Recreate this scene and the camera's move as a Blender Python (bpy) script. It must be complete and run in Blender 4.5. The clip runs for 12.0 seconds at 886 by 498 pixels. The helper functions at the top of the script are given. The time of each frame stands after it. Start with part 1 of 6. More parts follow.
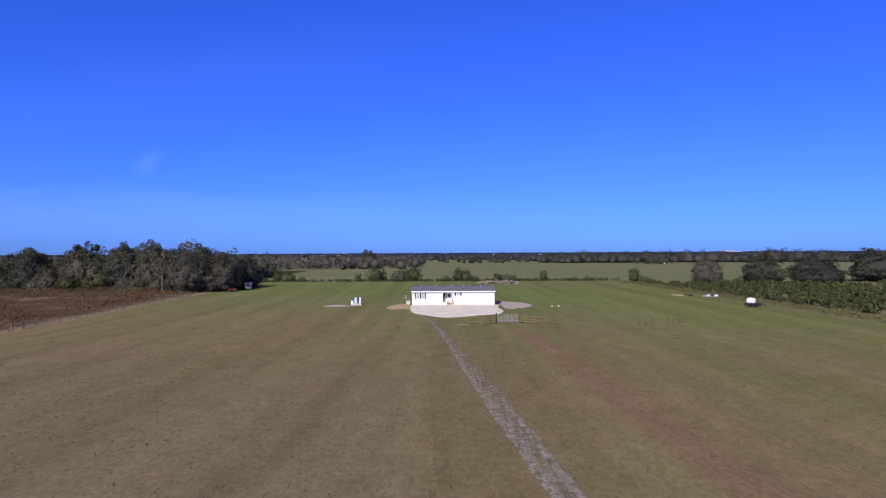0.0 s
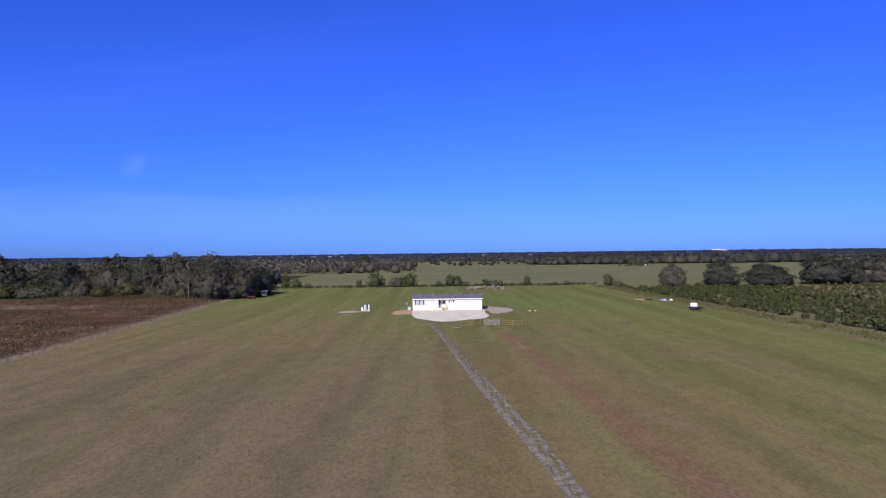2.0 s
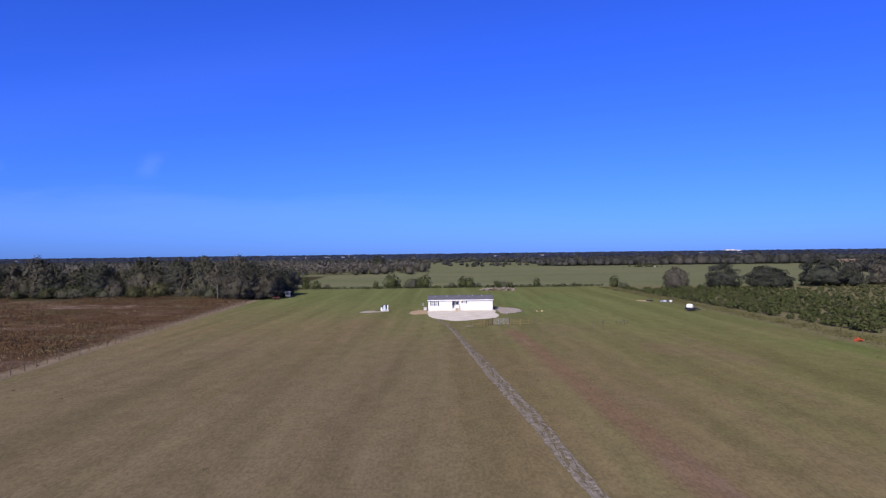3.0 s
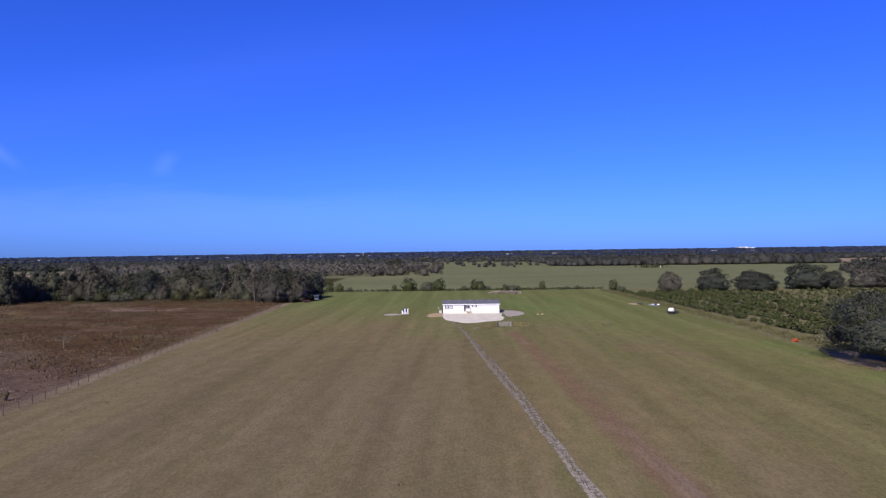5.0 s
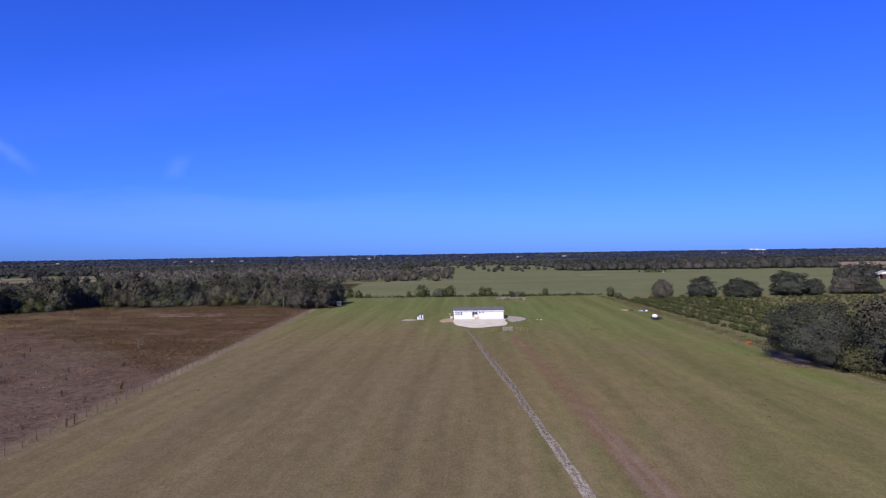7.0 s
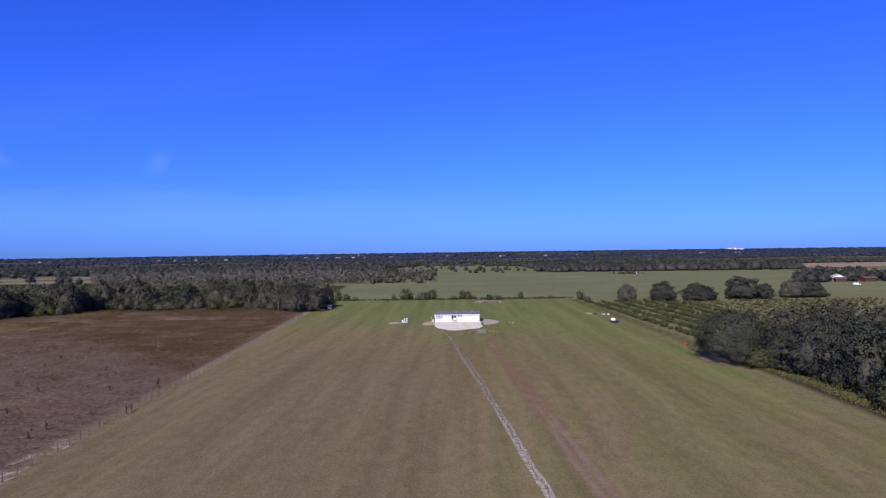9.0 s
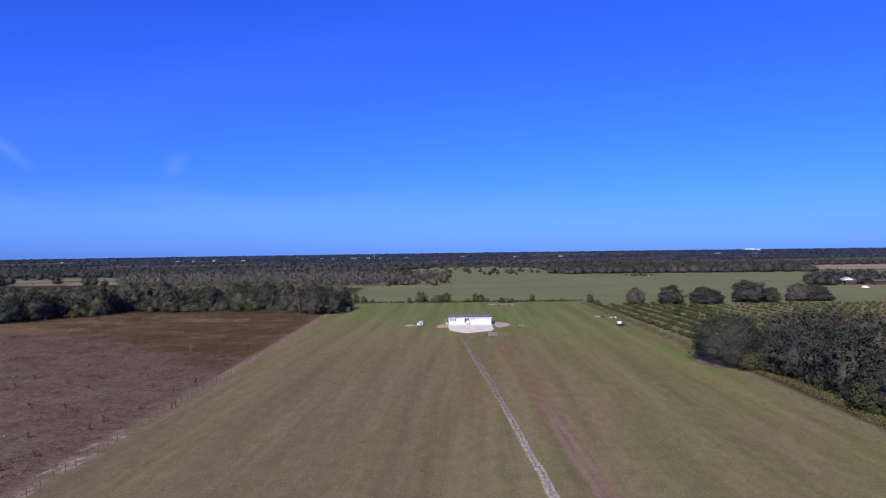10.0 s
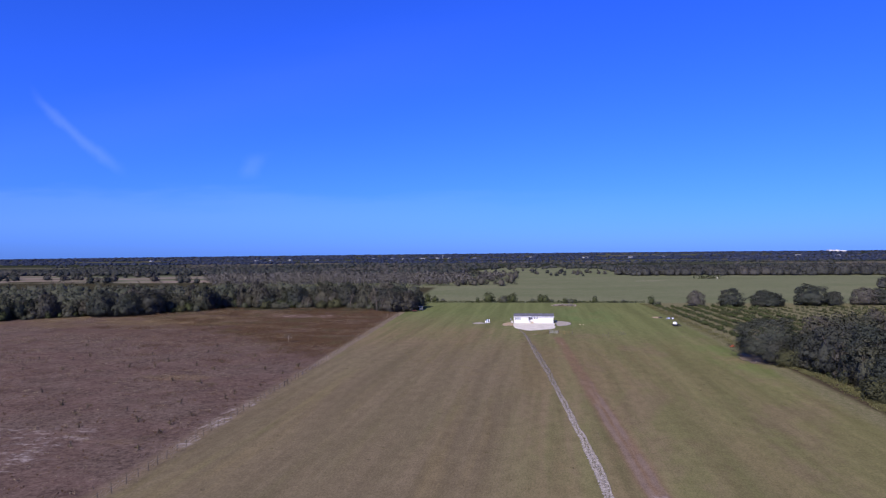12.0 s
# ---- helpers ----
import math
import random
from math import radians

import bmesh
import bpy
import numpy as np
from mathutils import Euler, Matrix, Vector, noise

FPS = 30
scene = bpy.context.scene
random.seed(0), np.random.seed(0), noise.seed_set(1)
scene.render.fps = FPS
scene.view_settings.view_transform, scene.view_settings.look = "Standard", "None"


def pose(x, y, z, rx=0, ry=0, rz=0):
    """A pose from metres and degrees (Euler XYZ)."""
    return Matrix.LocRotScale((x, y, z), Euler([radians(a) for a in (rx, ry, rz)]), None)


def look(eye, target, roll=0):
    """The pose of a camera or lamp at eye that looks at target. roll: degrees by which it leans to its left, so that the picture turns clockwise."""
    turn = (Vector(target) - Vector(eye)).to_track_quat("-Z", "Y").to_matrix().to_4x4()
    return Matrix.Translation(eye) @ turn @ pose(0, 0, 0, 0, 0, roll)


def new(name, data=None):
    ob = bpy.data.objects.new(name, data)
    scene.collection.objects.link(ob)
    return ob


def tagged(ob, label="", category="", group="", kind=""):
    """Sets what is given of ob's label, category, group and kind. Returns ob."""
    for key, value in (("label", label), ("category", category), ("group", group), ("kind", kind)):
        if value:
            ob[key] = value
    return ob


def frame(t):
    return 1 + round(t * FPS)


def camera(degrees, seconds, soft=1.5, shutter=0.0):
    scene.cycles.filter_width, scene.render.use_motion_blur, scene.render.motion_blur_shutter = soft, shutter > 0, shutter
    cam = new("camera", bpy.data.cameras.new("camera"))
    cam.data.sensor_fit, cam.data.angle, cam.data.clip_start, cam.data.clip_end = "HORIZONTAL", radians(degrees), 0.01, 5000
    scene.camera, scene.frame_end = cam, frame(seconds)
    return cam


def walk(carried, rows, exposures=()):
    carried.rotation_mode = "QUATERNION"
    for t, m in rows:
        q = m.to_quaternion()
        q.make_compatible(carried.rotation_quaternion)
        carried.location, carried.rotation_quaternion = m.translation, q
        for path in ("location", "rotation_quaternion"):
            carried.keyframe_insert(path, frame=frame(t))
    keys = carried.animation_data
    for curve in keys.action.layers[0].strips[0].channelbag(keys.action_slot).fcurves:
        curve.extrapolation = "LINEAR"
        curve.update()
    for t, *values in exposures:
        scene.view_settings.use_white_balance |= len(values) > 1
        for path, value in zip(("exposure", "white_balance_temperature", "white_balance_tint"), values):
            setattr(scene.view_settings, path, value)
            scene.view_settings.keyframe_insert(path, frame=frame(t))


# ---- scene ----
cam = camera(67.4, 12.0, soft=1.25)
PATH = [
    (0, (-0.284, 2.164, 10.741), (-0.298, 4.164, 10.752), -0.3),
    (0.5, (-0.6, -3.896, 11.408), (-0.598, -1.896, 11.421), -0.4),
    (1, (-0.865, -10.402, 12.352), (-0.855, -8.402, 12.365), -0.5),
    (1.5, (-1.218, -16.992, 13.349), (-1.203, -14.992, 13.359), -0.6),
    (2, (-1.371, -23.595, 14.136), (-1.355, -21.595, 14.146), -0.7),
    (2.5, (-1.617, -30.026, 14.669), (-1.618, -28.026, 14.68), -0.8),
    (3, (-1.744, -36.398, 15.276), (-1.765, -34.398, 15.287), -0.7),
    (5, (-1.405, -61.94, 19.234), (-1.465, -59.941, 19.237), -0.8),
    (5.5, (-1.269, -68.705, 20.095), (-1.344, -66.706, 20.099), -0.9),
    (6, (-0.987, -75.414, 21.04), (-1.099, -73.417, 21.047), -0.9),
    (6.5, (-0.683, -82.064, 22.106), (-0.803, -80.068, 22.114), -0.9),
    (7, (-0.539, -88.663, 23.049), (-0.631, -86.665, 23.058), -0.9),
    (8.8, (1.062, -111.589, 27.304), (0.986, -109.591, 27.304), -0.7),
    (9, (1.237, -114.14, 27.571), (1.194, -112.141, 27.573), -0.8),
    (9.5, (1.582, -120.457, 28.761), (1.57, -118.457, 28.764), -0.8),
    (10, (2.138, -126.395, 29.905), (2.05, -124.397, 29.908), -0.8),
    (10.5, (2.839, -132.317, 30.759), (2.655, -130.325, 30.764), -0.7),
    (11, (3.384, -138.462, 31.232), (3.146, -136.476, 31.238), -0.7),
    (11.5, (3.913, -144.68, 31.517), (3.641, -142.698, 31.523), -0.7),
    (12, (4.33, -151.139, 31.731), (4.038, -149.16, 31.736), -0.6),
]
walk(cam, [(t, look(eye, target, roll)) for t, eye, target, roll in PATH], exposures=((0, 0.0, 6580, 10), (6, 0.01, 6480, 10), (9, 0.03, 6300, 12), (12, 0.08, 6000, 16)))

# ---------------------------------------------------------------- light
SUN_EL, SUN_AZ = radians(36), radians(201)      # azimuth clockwise from +y
world = bpy.data.worlds.new("world")
scene.world = world
world.use_nodes = True
wn, wl = world.node_tree.nodes, world.node_tree.links
wn.clear()
sky = wn.new("ShaderNodeTexSky")
sky.sky_type = "NISHITA"
sky.sun_disc = False
sky.sun_elevation, sky.sun_rotation = SUN_EL, SUN_AZ
sky.air_density, sky.dust_density, sky.ozone_density = 1.0, 0.3, 4.0
deep = wn.new("ShaderNodeMix")
deep.data_type, deep.blend_type = "RGBA", "MULTIPLY"
deep.inputs[0].default_value = 1.0
tint = wn.new("ShaderNodeValToRGB")      # clear autumn sky, deep blue towards the horizon and more neutral overhead
tint.color_ramp.elements[0].position, tint.color_ramp.elements[0].color = 0.36, (0.205, 0.448, 1.64, 1)
tint.color_ramp.elements[1].position, tint.color_ramp.elements[1].color = 0.80, (0.50, 0.53, 0.74, 1)
wl.new(tint.outputs[0], deep.inputs[7])
bg = wn.new("ShaderNodeBackground")
bg.inputs["Strength"].default_value = 0.11
wout = wn.new("ShaderNodeOutputWorld")
wl.new(sky.outputs[0], deep.inputs[6])


def wnode(kind, op=None, *ins):
    k = wn.new(kind)
    if op:
        k.operation = op
    for i, v in enumerate(ins):
        if hasattr(v, "links"):
            wl.new(v, k.inputs[i])
        else:
            k.inputs[i].default_value = v
    return k


def wm(op, a, b=0.0):
    return wnode("ShaderNodeMath", op, a, b).outputs[0]


def wsoft(v, a, b):
    k = wnode("ShaderNodeMapRange", None, v, min(a, b), max(a, b), 1.0 if a > b else 0.0, 0.0 if a > b else 1.0)
    k.interpolation_type = "SMOOTHSTEP"
    return k.outputs[0]


# thin cirrus: an old vapour trail, a wisp, a streaked veil low in the north and a faint high sheet
coord = wn.new("ShaderNodeTexCoord")
sep = wnode("ShaderNodeSeparateXYZ", None, coord.outputs["Generated"])
wl.new(sep.outputs[2], tint.inputs[0])
ahead = wsoft(sep.outputs[1], 0.05, 0.15)
cu, cv = wm("DIVIDE", sep.outputs[0], wm("MAXIMUM", sep.outputs[1], 0.05)), wm("DIVIDE", sep.outputs[2], wm("MAXIMUM", sep.outputs[1], 0.05))
plane = wn.new("ShaderNodeCombineXYZ")
wl.new(cu, plane.inputs[0]), wl.new(cv, plane.inputs[1])
fleece = wn.new("ShaderNodeTexNoise")
fleece.inputs["Scale"].default_value, fleece.inputs["Detail"].default_value = 22.0, 6.0
wl.new(plane.outputs[0], fleece.inputs["Vector"])
fl = wm("SUBTRACT", fleece.outputs[0], 0.5)
du = wm("ADD", cu, 0.826)
line = wm("ADD", wm("ADD", 0.256, wm("MULTIPLY", du, -0.98)), wm("MULTIPLY", wm("MULTIPLY", du, du), 1.25))
off = wm("ABSOLUTE", wm("ADD", wm("SUBTRACT", cv, line), wm("MULTIPLY", fl, 0.022)))
trail = wm("MULTIPLY", wsoft(off, 0.018, 0.0), wm("MULTIPLY", wsoft(cu, -0.85, -0.80), wsoft(cu, -0.66, -0.72)))
wu, wv = wm("ADD", cu, 0.452), wm("SUBTRACT", cv, 0.137)
lean = wm("ADD", wm("SUBTRACT", wu, wm("MULTIPLY", wv, 0.55)), wm("MULTIPLY", fl, 0.03))
wisp = wm("MULTIPLY", wsoft(wm("ABSOLUTE", lean), 0.026, 0.002), wsoft(wm("ABSOLUTE", wv), 0.026, 0.004))
drawn = wn.new("ShaderNodeMapping")
drawn.inputs["Scale"].default_value = (0.16, 1.0, 1.0)
wl.new(plane.outputs[0], drawn.inputs["Vector"])
strands = wn.new("ShaderNodeTexNoise")
strands.inputs["Scale"].default_value, strands.inputs["Detail"].default_value = 26.0, 5.0
wl.new(drawn.outputs[0], strands.inputs["Vector"])
st = wm("SUBTRACT", strands.outputs[0], 0.5)
top = wm("ADD", wm("ADD", cv, wm("MULTIPLY", st, 0.10)), wm("MULTIPLY", cu, 0.03))
veil = wm("MULTIPLY", wm("MULTIPLY", wsoft(cv, 0.01, 0.06), wsoft(top, 0.095, 0.06)), wsoft(cu, 0.35, -0.55))
high = wm("ABSOLUTE", wm("ADD", wm("SUBTRACT", cv, wm("ADD", 0.335, wm("MULTIPLY", cu, 0.18))), wm("MULTIPLY", st, 0.06)))
sheet = wm("MULTIPLY", wsoft(high, 0.085, 0.0), wsoft(cu, 0.12, -0.35))
cloud = wm("MULTIPLY", ahead, wm("ADD", wm("MULTIPLY", trail, 0.075), wm("ADD", wm("MULTIPLY", wisp, 0.052), wm("ADD", wm("MULTIPLY", veil, 0.055), wm("MULTIPLY", sheet, 0.012)))))
white = wn.new("ShaderNodeMix")
white.data_type = "RGBA"
wl.new(cloud, white.inputs[0])
wl.new(deep.outputs[2], white.inputs[6])
white.inputs[7].default_value = (6.6, 8.2, 10.8, 1)
wl.new(white.outputs[2], bg.inputs["Color"])
wl.new(bg.outputs[0], wout.inputs[0])

sun_data = bpy.data.lights.new("sun", "SUN")
sun_data.energy, sun_data.angle, sun_data.color = 5.3, radians(0.5), (1.0, 0.90, 0.77)
sun = new("sun", sun_data)
sun_from = Vector((math.sin(SUN_AZ) * math.cos(SUN_EL), math.cos(SUN_AZ) * math.cos(SUN_EL), math.sin(SUN_EL)))
sun.matrix_world = look(sun_from * 100, (0, 0, 0))


# ---------------------------------------------------------------- node helper
class Graph:
    """A small writer of shader nodes."""

    def __init__(self, name):
        self.mat = bpy.data.materials.new(name)
        self.mat.use_nodes = True
        self.n, self.l = self.mat.node_tree.nodes, self.mat.node_tree.links
        self.bsdf = self.n["Principled BSDF"]
        self.bsdf.inputs["Specular IOR Level"].default_value = 0.25
        self.bsdf.inputs["Roughness"].default_value = 0.8

    def put(self, sock, v):
        if hasattr(v, "links"):
            self.l.new(v, sock)
        else:
            sock.default_value = v

    def pos(self):
        return self.n.new("ShaderNodeNewGeometry").outputs["Position"]

    def obj(self):
        return self.n.new("ShaderNodeTexCoord").outputs["Object"]

    def island(self):
        return self.n.new("ShaderNodeNewGeometry").outputs["Random Per Island"]

    def rand(self):
        return self.n.new("ShaderNodeObjectInfo").outputs["Random"]

    def xyz(self, v):
        s = self.n.new("ShaderNodeSeparateXYZ")
        self.put(s.inputs[0], v)
        return s.outputs[0], s.outputs[1], s.outputs[2]

    def m(self, op, a, b=0.0, clamp=False):
        k = self.n.new("ShaderNodeMath")
        k.operation, k.use_clamp = op, clamp
        self.put(k.inputs[0], a)
        self.put(k.inputs[1], b)
        return k.outputs[0]

    def scale(self, v, s):
        k = self.n.new("ShaderNodeMapping")
        self.put(k.inputs["Vector"], v)
        k.inputs["Scale"].default_value = s
        return k.outputs[0]

    def noise(self, v, scale, detail=4.0, rough=0.6):
        k = self.n.new("ShaderNodeTexNoise")
        self.put(k.inputs["Vector"], v)
        k.inputs["Scale"].default_value, k.inputs["Detail"].default_value, k.inputs["Roughness"].default_value = scale, detail, rough
        return k.outputs[0]

    def step(self, v, a, b):
        """0 below a, 1 above b, smooth between (a > b turns it round)."""
        k = self.n.new("ShaderNodeMapRange")
        k.interpolation_type = "SMOOTHSTEP"
        flip = a > b
        self.put(k.inputs[0], v)
        k.inputs[1].default_value, k.inputs[2].default_value = min(a, b), max(a, b)
        k.inputs[3].default_value, k.inputs[4].default_value = (1, 0) if flip else (0, 1)
        return k.outputs[0]

    def mix(self, f, a, b, mode="MIX"):
        k = self.n.new("ShaderNodeMix")
        k.data_type, k.blend_type = "RGBA", mode
        self.put(k.inputs[0], f)
        for i, c in ((6, a), (7, b)):
            self.put(k.inputs[i], c if hasattr(c, "links") else (*c, 1))
        return k.outputs[2]

    def bump(self, h, strength, dist):
        k = self.n.new("ShaderNodeBump")
        self.put(k.inputs["Height"], h)
        k.inputs["Strength"].default_value, k.inputs["Distance"].default_value = strength, dist
        self.l.new(k.outputs[0], self.bsdf.inputs["Normal"])

    def done(self, color, rough=None, metal=0.0):
        self.put(self.bsdf.inputs["Base Color"], color if hasattr(color, "links") else (*color, 1))
        if rough is not None:
            self.put(self.bsdf.inputs["Roughness"], rough)
        self.bsdf.inputs["Metallic"].default_value = metal
        return self.mat


def plain(name, color, rough=0.6, metal=0.0, vary=0.25, scale=3.0, bump=0.0):
    """Paint, metal, wood: a colour with two scales of unevenness."""
    g = Graph(name)
    p = g.obj()
    big, fine = g.noise(p, scale, 3), g.noise(p, scale * 12, 4)
    f = g.m("ADD", g.m("MULTIPLY", big, 0.65), g.m("MULTIPLY", fine, 0.35))
    lo = tuple(c * (1 - vary) for c in color)
    hi = tuple(min(1, c * (1 + vary * 0.6)) for c in color)
    if bump:
        g.bump(fine, bump, 0.01)
    return g.done(g.mix(g.step(f, 0.3, 0.7), lo, hi), rough, metal)


# ---------------------------------------------------------------- materials
def ground_material():
    """Mown hay field, burnt-brown scrub field, grove floor, pasture and far plain, told apart by where they lie."""
    g = Graph("ground_grass")
    p = g.pos()
    x, y, z = g.xyz(p)
    fine = g.noise(p, 1.6, 5, 0.7)
    mid = g.noise(p, 0.09, 4)
    big = g.noise(p, 0.02, 3)
    streak = g.noise(g.scale(p, (0.13, 0.006, 0.1)), 1.0, 4, 0.6)
    streak2 = g.noise(g.scale(p, (0.32, 0.014, 0.1)), 1.0, 3, 0.6)
    wob = g.m("MULTIPLY", g.m("SUBTRACT", mid, 0.5), 7.0)
    wob2 = g.m("MULTIPLY", g.m("SUBTRACT", big, 0.5), 60.0)
    # mown field
    dry, olive, green = (0.180, 0.144, 0.072), (0.154, 0.138, 0.062), (0.128, 0.158, 0.054)
    blotch = g.noise(g.scale(p, (1, 0.45, 1)), 0.16, 5, 0.7)
    mow = g.m("ADD", g.m("MULTIPLY", streak, 0.45), g.m("ADD", g.m("MULTIPLY", big, 0.27), g.m("MULTIPLY", blotch, 0.28)))
    field = g.mix(g.step(mow, 0.43, 0.57), dry, olive)
    red = g.step(g.m("ADD", g.m("MULTIPLY", streak2, 0.6), g.m("MULTIPLY", blotch, 0.4)), 0.46, 0.66)
    field = g.mix(g.m("MULTIPLY", red, 0.45), field, (0.166, 0.122, 0.072))
    lush = g.step(g.m("ADD", g.m("ADD", y, wob2), g.m("MULTIPLY", x, 0.7)), 60, 165)
    field = g.mix(g.m("MULTIPLY", lush, 0.8), field, green)
    vivid = g.m("ADD", g.m("POWER", g.m("MULTIPLY", g.m("SUBTRACT", x, 27.0), 0.06), 2.0), g.m("POWER", g.m("MULTIPLY", g.m("SUBTRACT", y, 178.0), 0.024), 2.0))
    vivid = g.m("MULTIPLY", g.step(g.m("ADD", vivid, g.m("MULTIPLY", wob, 0.08)), 1.2, 0.1), g.step(g.noise(g.scale(p, (1, 0.6, 1)), 0.06, 4, 0.6), 0.38, 0.6))
    field = g.mix(g.m("MULTIPLY", vivid, 0.55), field, (0.098, 0.168, 0.052))
    edge = g.step(g.m("ADD", g.m("ADD", x, wob), g.m("MULTIPLY", g.m("SUBTRACT", streak, 0.5), 60.0)), 8, 46)
    field = g.mix(g.m("MULTIPLY", edge, 0.5), field, (0.144, 0.146, 0.054))
    fresh = g.m("MULTIPLY", g.step(g.m("ADD", x, wob), 44, 60), g.m("MULTIPLY", g.step(y, 120, 70), g.step(g.noise(g.scale(p, (1, 0.4, 1)), 0.07, 4), 0.38, 0.58)))
    field = g.mix(g.m("MULTIPLY", g.m("MULTIPLY", fresh, g.step(y, -20, 45)), 0.6), field, (0.112, 0.158, 0.044))
    tired = g.m("MULTIPLY", g.step(g.noise(g.scale(p, (1, 0.4, 1)), 0.06, 6, 0.65), 0.50, 0.64), g.step(y, 150, 90))
    field = g.mix(g.m("MULTIPLY", tired, 0.5), field, (0.172, 0.130, 0.076))
    band = g.m("ADD", 0.86, g.m("MULTIPLY", g.step(g.m("ADD", g.m("MULTIPLY", streak2, 0.35), g.m("MULTIPLY", g.noise(g.scale(p, (0.15, 0.005, 0.1)), 1.0, 3), 0.65)), 0.36, 0.64), 0.26))
    worn_side = g.m("MULTIPLY", g.step(g.m("ADD", x, g.m("MULTIPLY", wob, 1.5)), 6, -8), g.m("MULTIPLY", g.step(y, 110, 40), g.step(g.noise(g.scale(p, (0.12, 0.008, 0.1)), 1.0, 4), 0.30, 0.50)))
    field = g.mix(g.m("MULTIPLY", worn_side, 0.75), field, (0.150, 0.121, 0.071))
    field = g.mix(1.0, field, g.n_rgb(band), "MULTIPLY")
    # reddish bare strip right of the track
    xc = g.m("SUBTRACT", x, g.m("SUBTRACT", 15.25, g.m("MULTIPLY", y, 0.057)))
    away = g.m("ADD", g.m("ABSOLUTE", g.m("ADD", xc, g.m("MULTIPLY", g.m("SUBTRACT", mid, 0.5), 1.6))), g.m("MULTIPLY", g.m("SUBTRACT", fine, 0.5), 0.9))
    worn = g.m("MULTIPLY", g.step(away, 2.5, 0.7), g.m("MULTIPLY", g.step(y, 98, 88), g.step(g.m("ADD", g.noise(g.scale(p, (1, 0.2, 1)), 0.12, 4), g.m("MULTIPLY", g.step(y, 40, -30), 0.12)), 0.18, 0.46)))
    field = g.mix(g.m("MULTIPLY", worn, 0.84), field, (0.176, 0.116, 0.070))
    core = g.m("MULTIPLY", g.step(away, 0.6, 0.15), g.step(g.noise(g.scale(p, (1, 0.3, 1)), 0.10, 4), 0.52, 0.62))
    field = g.mix(g.m("MULTIPLY", core, 0.3), field, (0.27, 0.20, 0.14))
    line = g.m("ADD", g.m("ABSOLUTE", g.m("SUBTRACT", g.m("ABSOLUTE", g.m("ADD", xc, g.m("MULTIPLY", g.m("SUBTRACT", mid, 0.5), 1.2))), 0.8)), g.m("MULTIPLY", g.m("SUBTRACT", fine, 0.5), 0.7))
    wheel = g.m("MULTIPLY", g.step(line, 0.85, 0.15), g.m("MULTIPLY", g.step(y, 30, -10), g.step(g.noise(g.scale(p, (1, 0.2, 1)), 0.16, 4), 0.36, 0.54)))
    field = g.mix(g.m("MULTIPLY", wheel, 0.75), field, (0.198, 0.150, 0.110))
    scar = g.m("MULTIPLY", g.step(g.m("ABSOLUTE", g.m("ADD", xc, -0.2)), 1.6, 0.6), g.m("MULTIPLY", g.step(y, -62, -65), g.step(y, -78, -70)))
    field = g.mix(g.m("MULTIPLY", scar, g.step(fine, 0.42, 0.58)), field, (0.36, 0.31, 0.27))
    # scrub field beyond the fence
    soil, rust, straw, sand = (0.124, 0.084, 0.064), (0.082, 0.051, 0.027), (0.205, 0.150, 0.095), (0.38, 0.33, 0.28)
    litter = g.noise(g.scale(p, (1, 1.05, 1)), 0.9, 8, 0.9)
    scrub = g.mix(g.step(litter, 0.38, 0.62), (0.064, 0.045, 0.034), (0.166, 0.123, 0.092))
    tone = g.noise(g.scale(p, (1, 1.3, 1)), 0.035, 5, 0.65)
    scrub = g.mix(g.m("MULTIPLY", g.step(tone, 0.42, 0.58), 0.7), scrub, g.mix(g.step(litter, 0.4, 0.6), (0.082, 0.053, 0.040), (0.142, 0.097, 0.074)))
    scrub = g.mix(g.m("MULTIPLY", g.step(g.noise(p, 0.06, 5, 0.7), 0.52, 0.66), 0.5), scrub, soil)
    rusty = g.m("MULTIPLY", g.step(g.m("ADD", g.m("ADD", y, g.m("MULTIPLY", g.m("ADD", x, 60.0), 0.8)), g.m("MULTIPLY", wob, 1.4)), 42, 56), g.step(g.noise(g.scale(p, (0.7, 1.8, 1)), 0.05, 5, 0.7), 0.36, 0.50))
    dull = g.m("MULTIPLY", g.step(g.m("ADD", g.m("ADD", y, g.m("MULTIPLY", g.m("ADD", x, 60.0), 0.42)), wob2), 28, 66), g.step(g.noise(g.scale(p, (1, 1.5, 1)), 0.06, 5, 0.7), 0.36, 0.52))
    scrub = g.mix(g.m("MULTIPLY", dull, 0.38), scrub, rust)
    scrub = g.mix(g.m("MULTIPLY", rusty, g.m("ADD", 0.20, g.m("MULTIPLY", g.step(g.m("ADD", x, wob2), -150, -105), 0.70))), scrub, rust)
    far_scrub = g.step(g.m("ADD", y, wob2), 60, 110)
    ochre = g.m("ABSOLUTE", g.m("ADD", g.m("ADD", g.m("SUBTRACT", y, 121.0), g.m("MULTIPLY", g.m("ADD", x, 112.0), 0.27)), g.m("MULTIPLY", wob, 1.6)))
    ochre = g.m("MULTIPLY", g.m("MULTIPLY", g.step(ochre, 7.5, 3.0), g.m("MULTIPLY", g.step(x, -92, -112), g.step(x, -192, -172))), g.step(g.noise(g.scale(p, (0.5, 1.5, 1)), 0.09, 5, 0.75), 0.40, 0.55))
    scrub = g.mix(g.m("MULTIPLY", ochre, 0.75), scrub, (0.178, 0.124, 0.066))
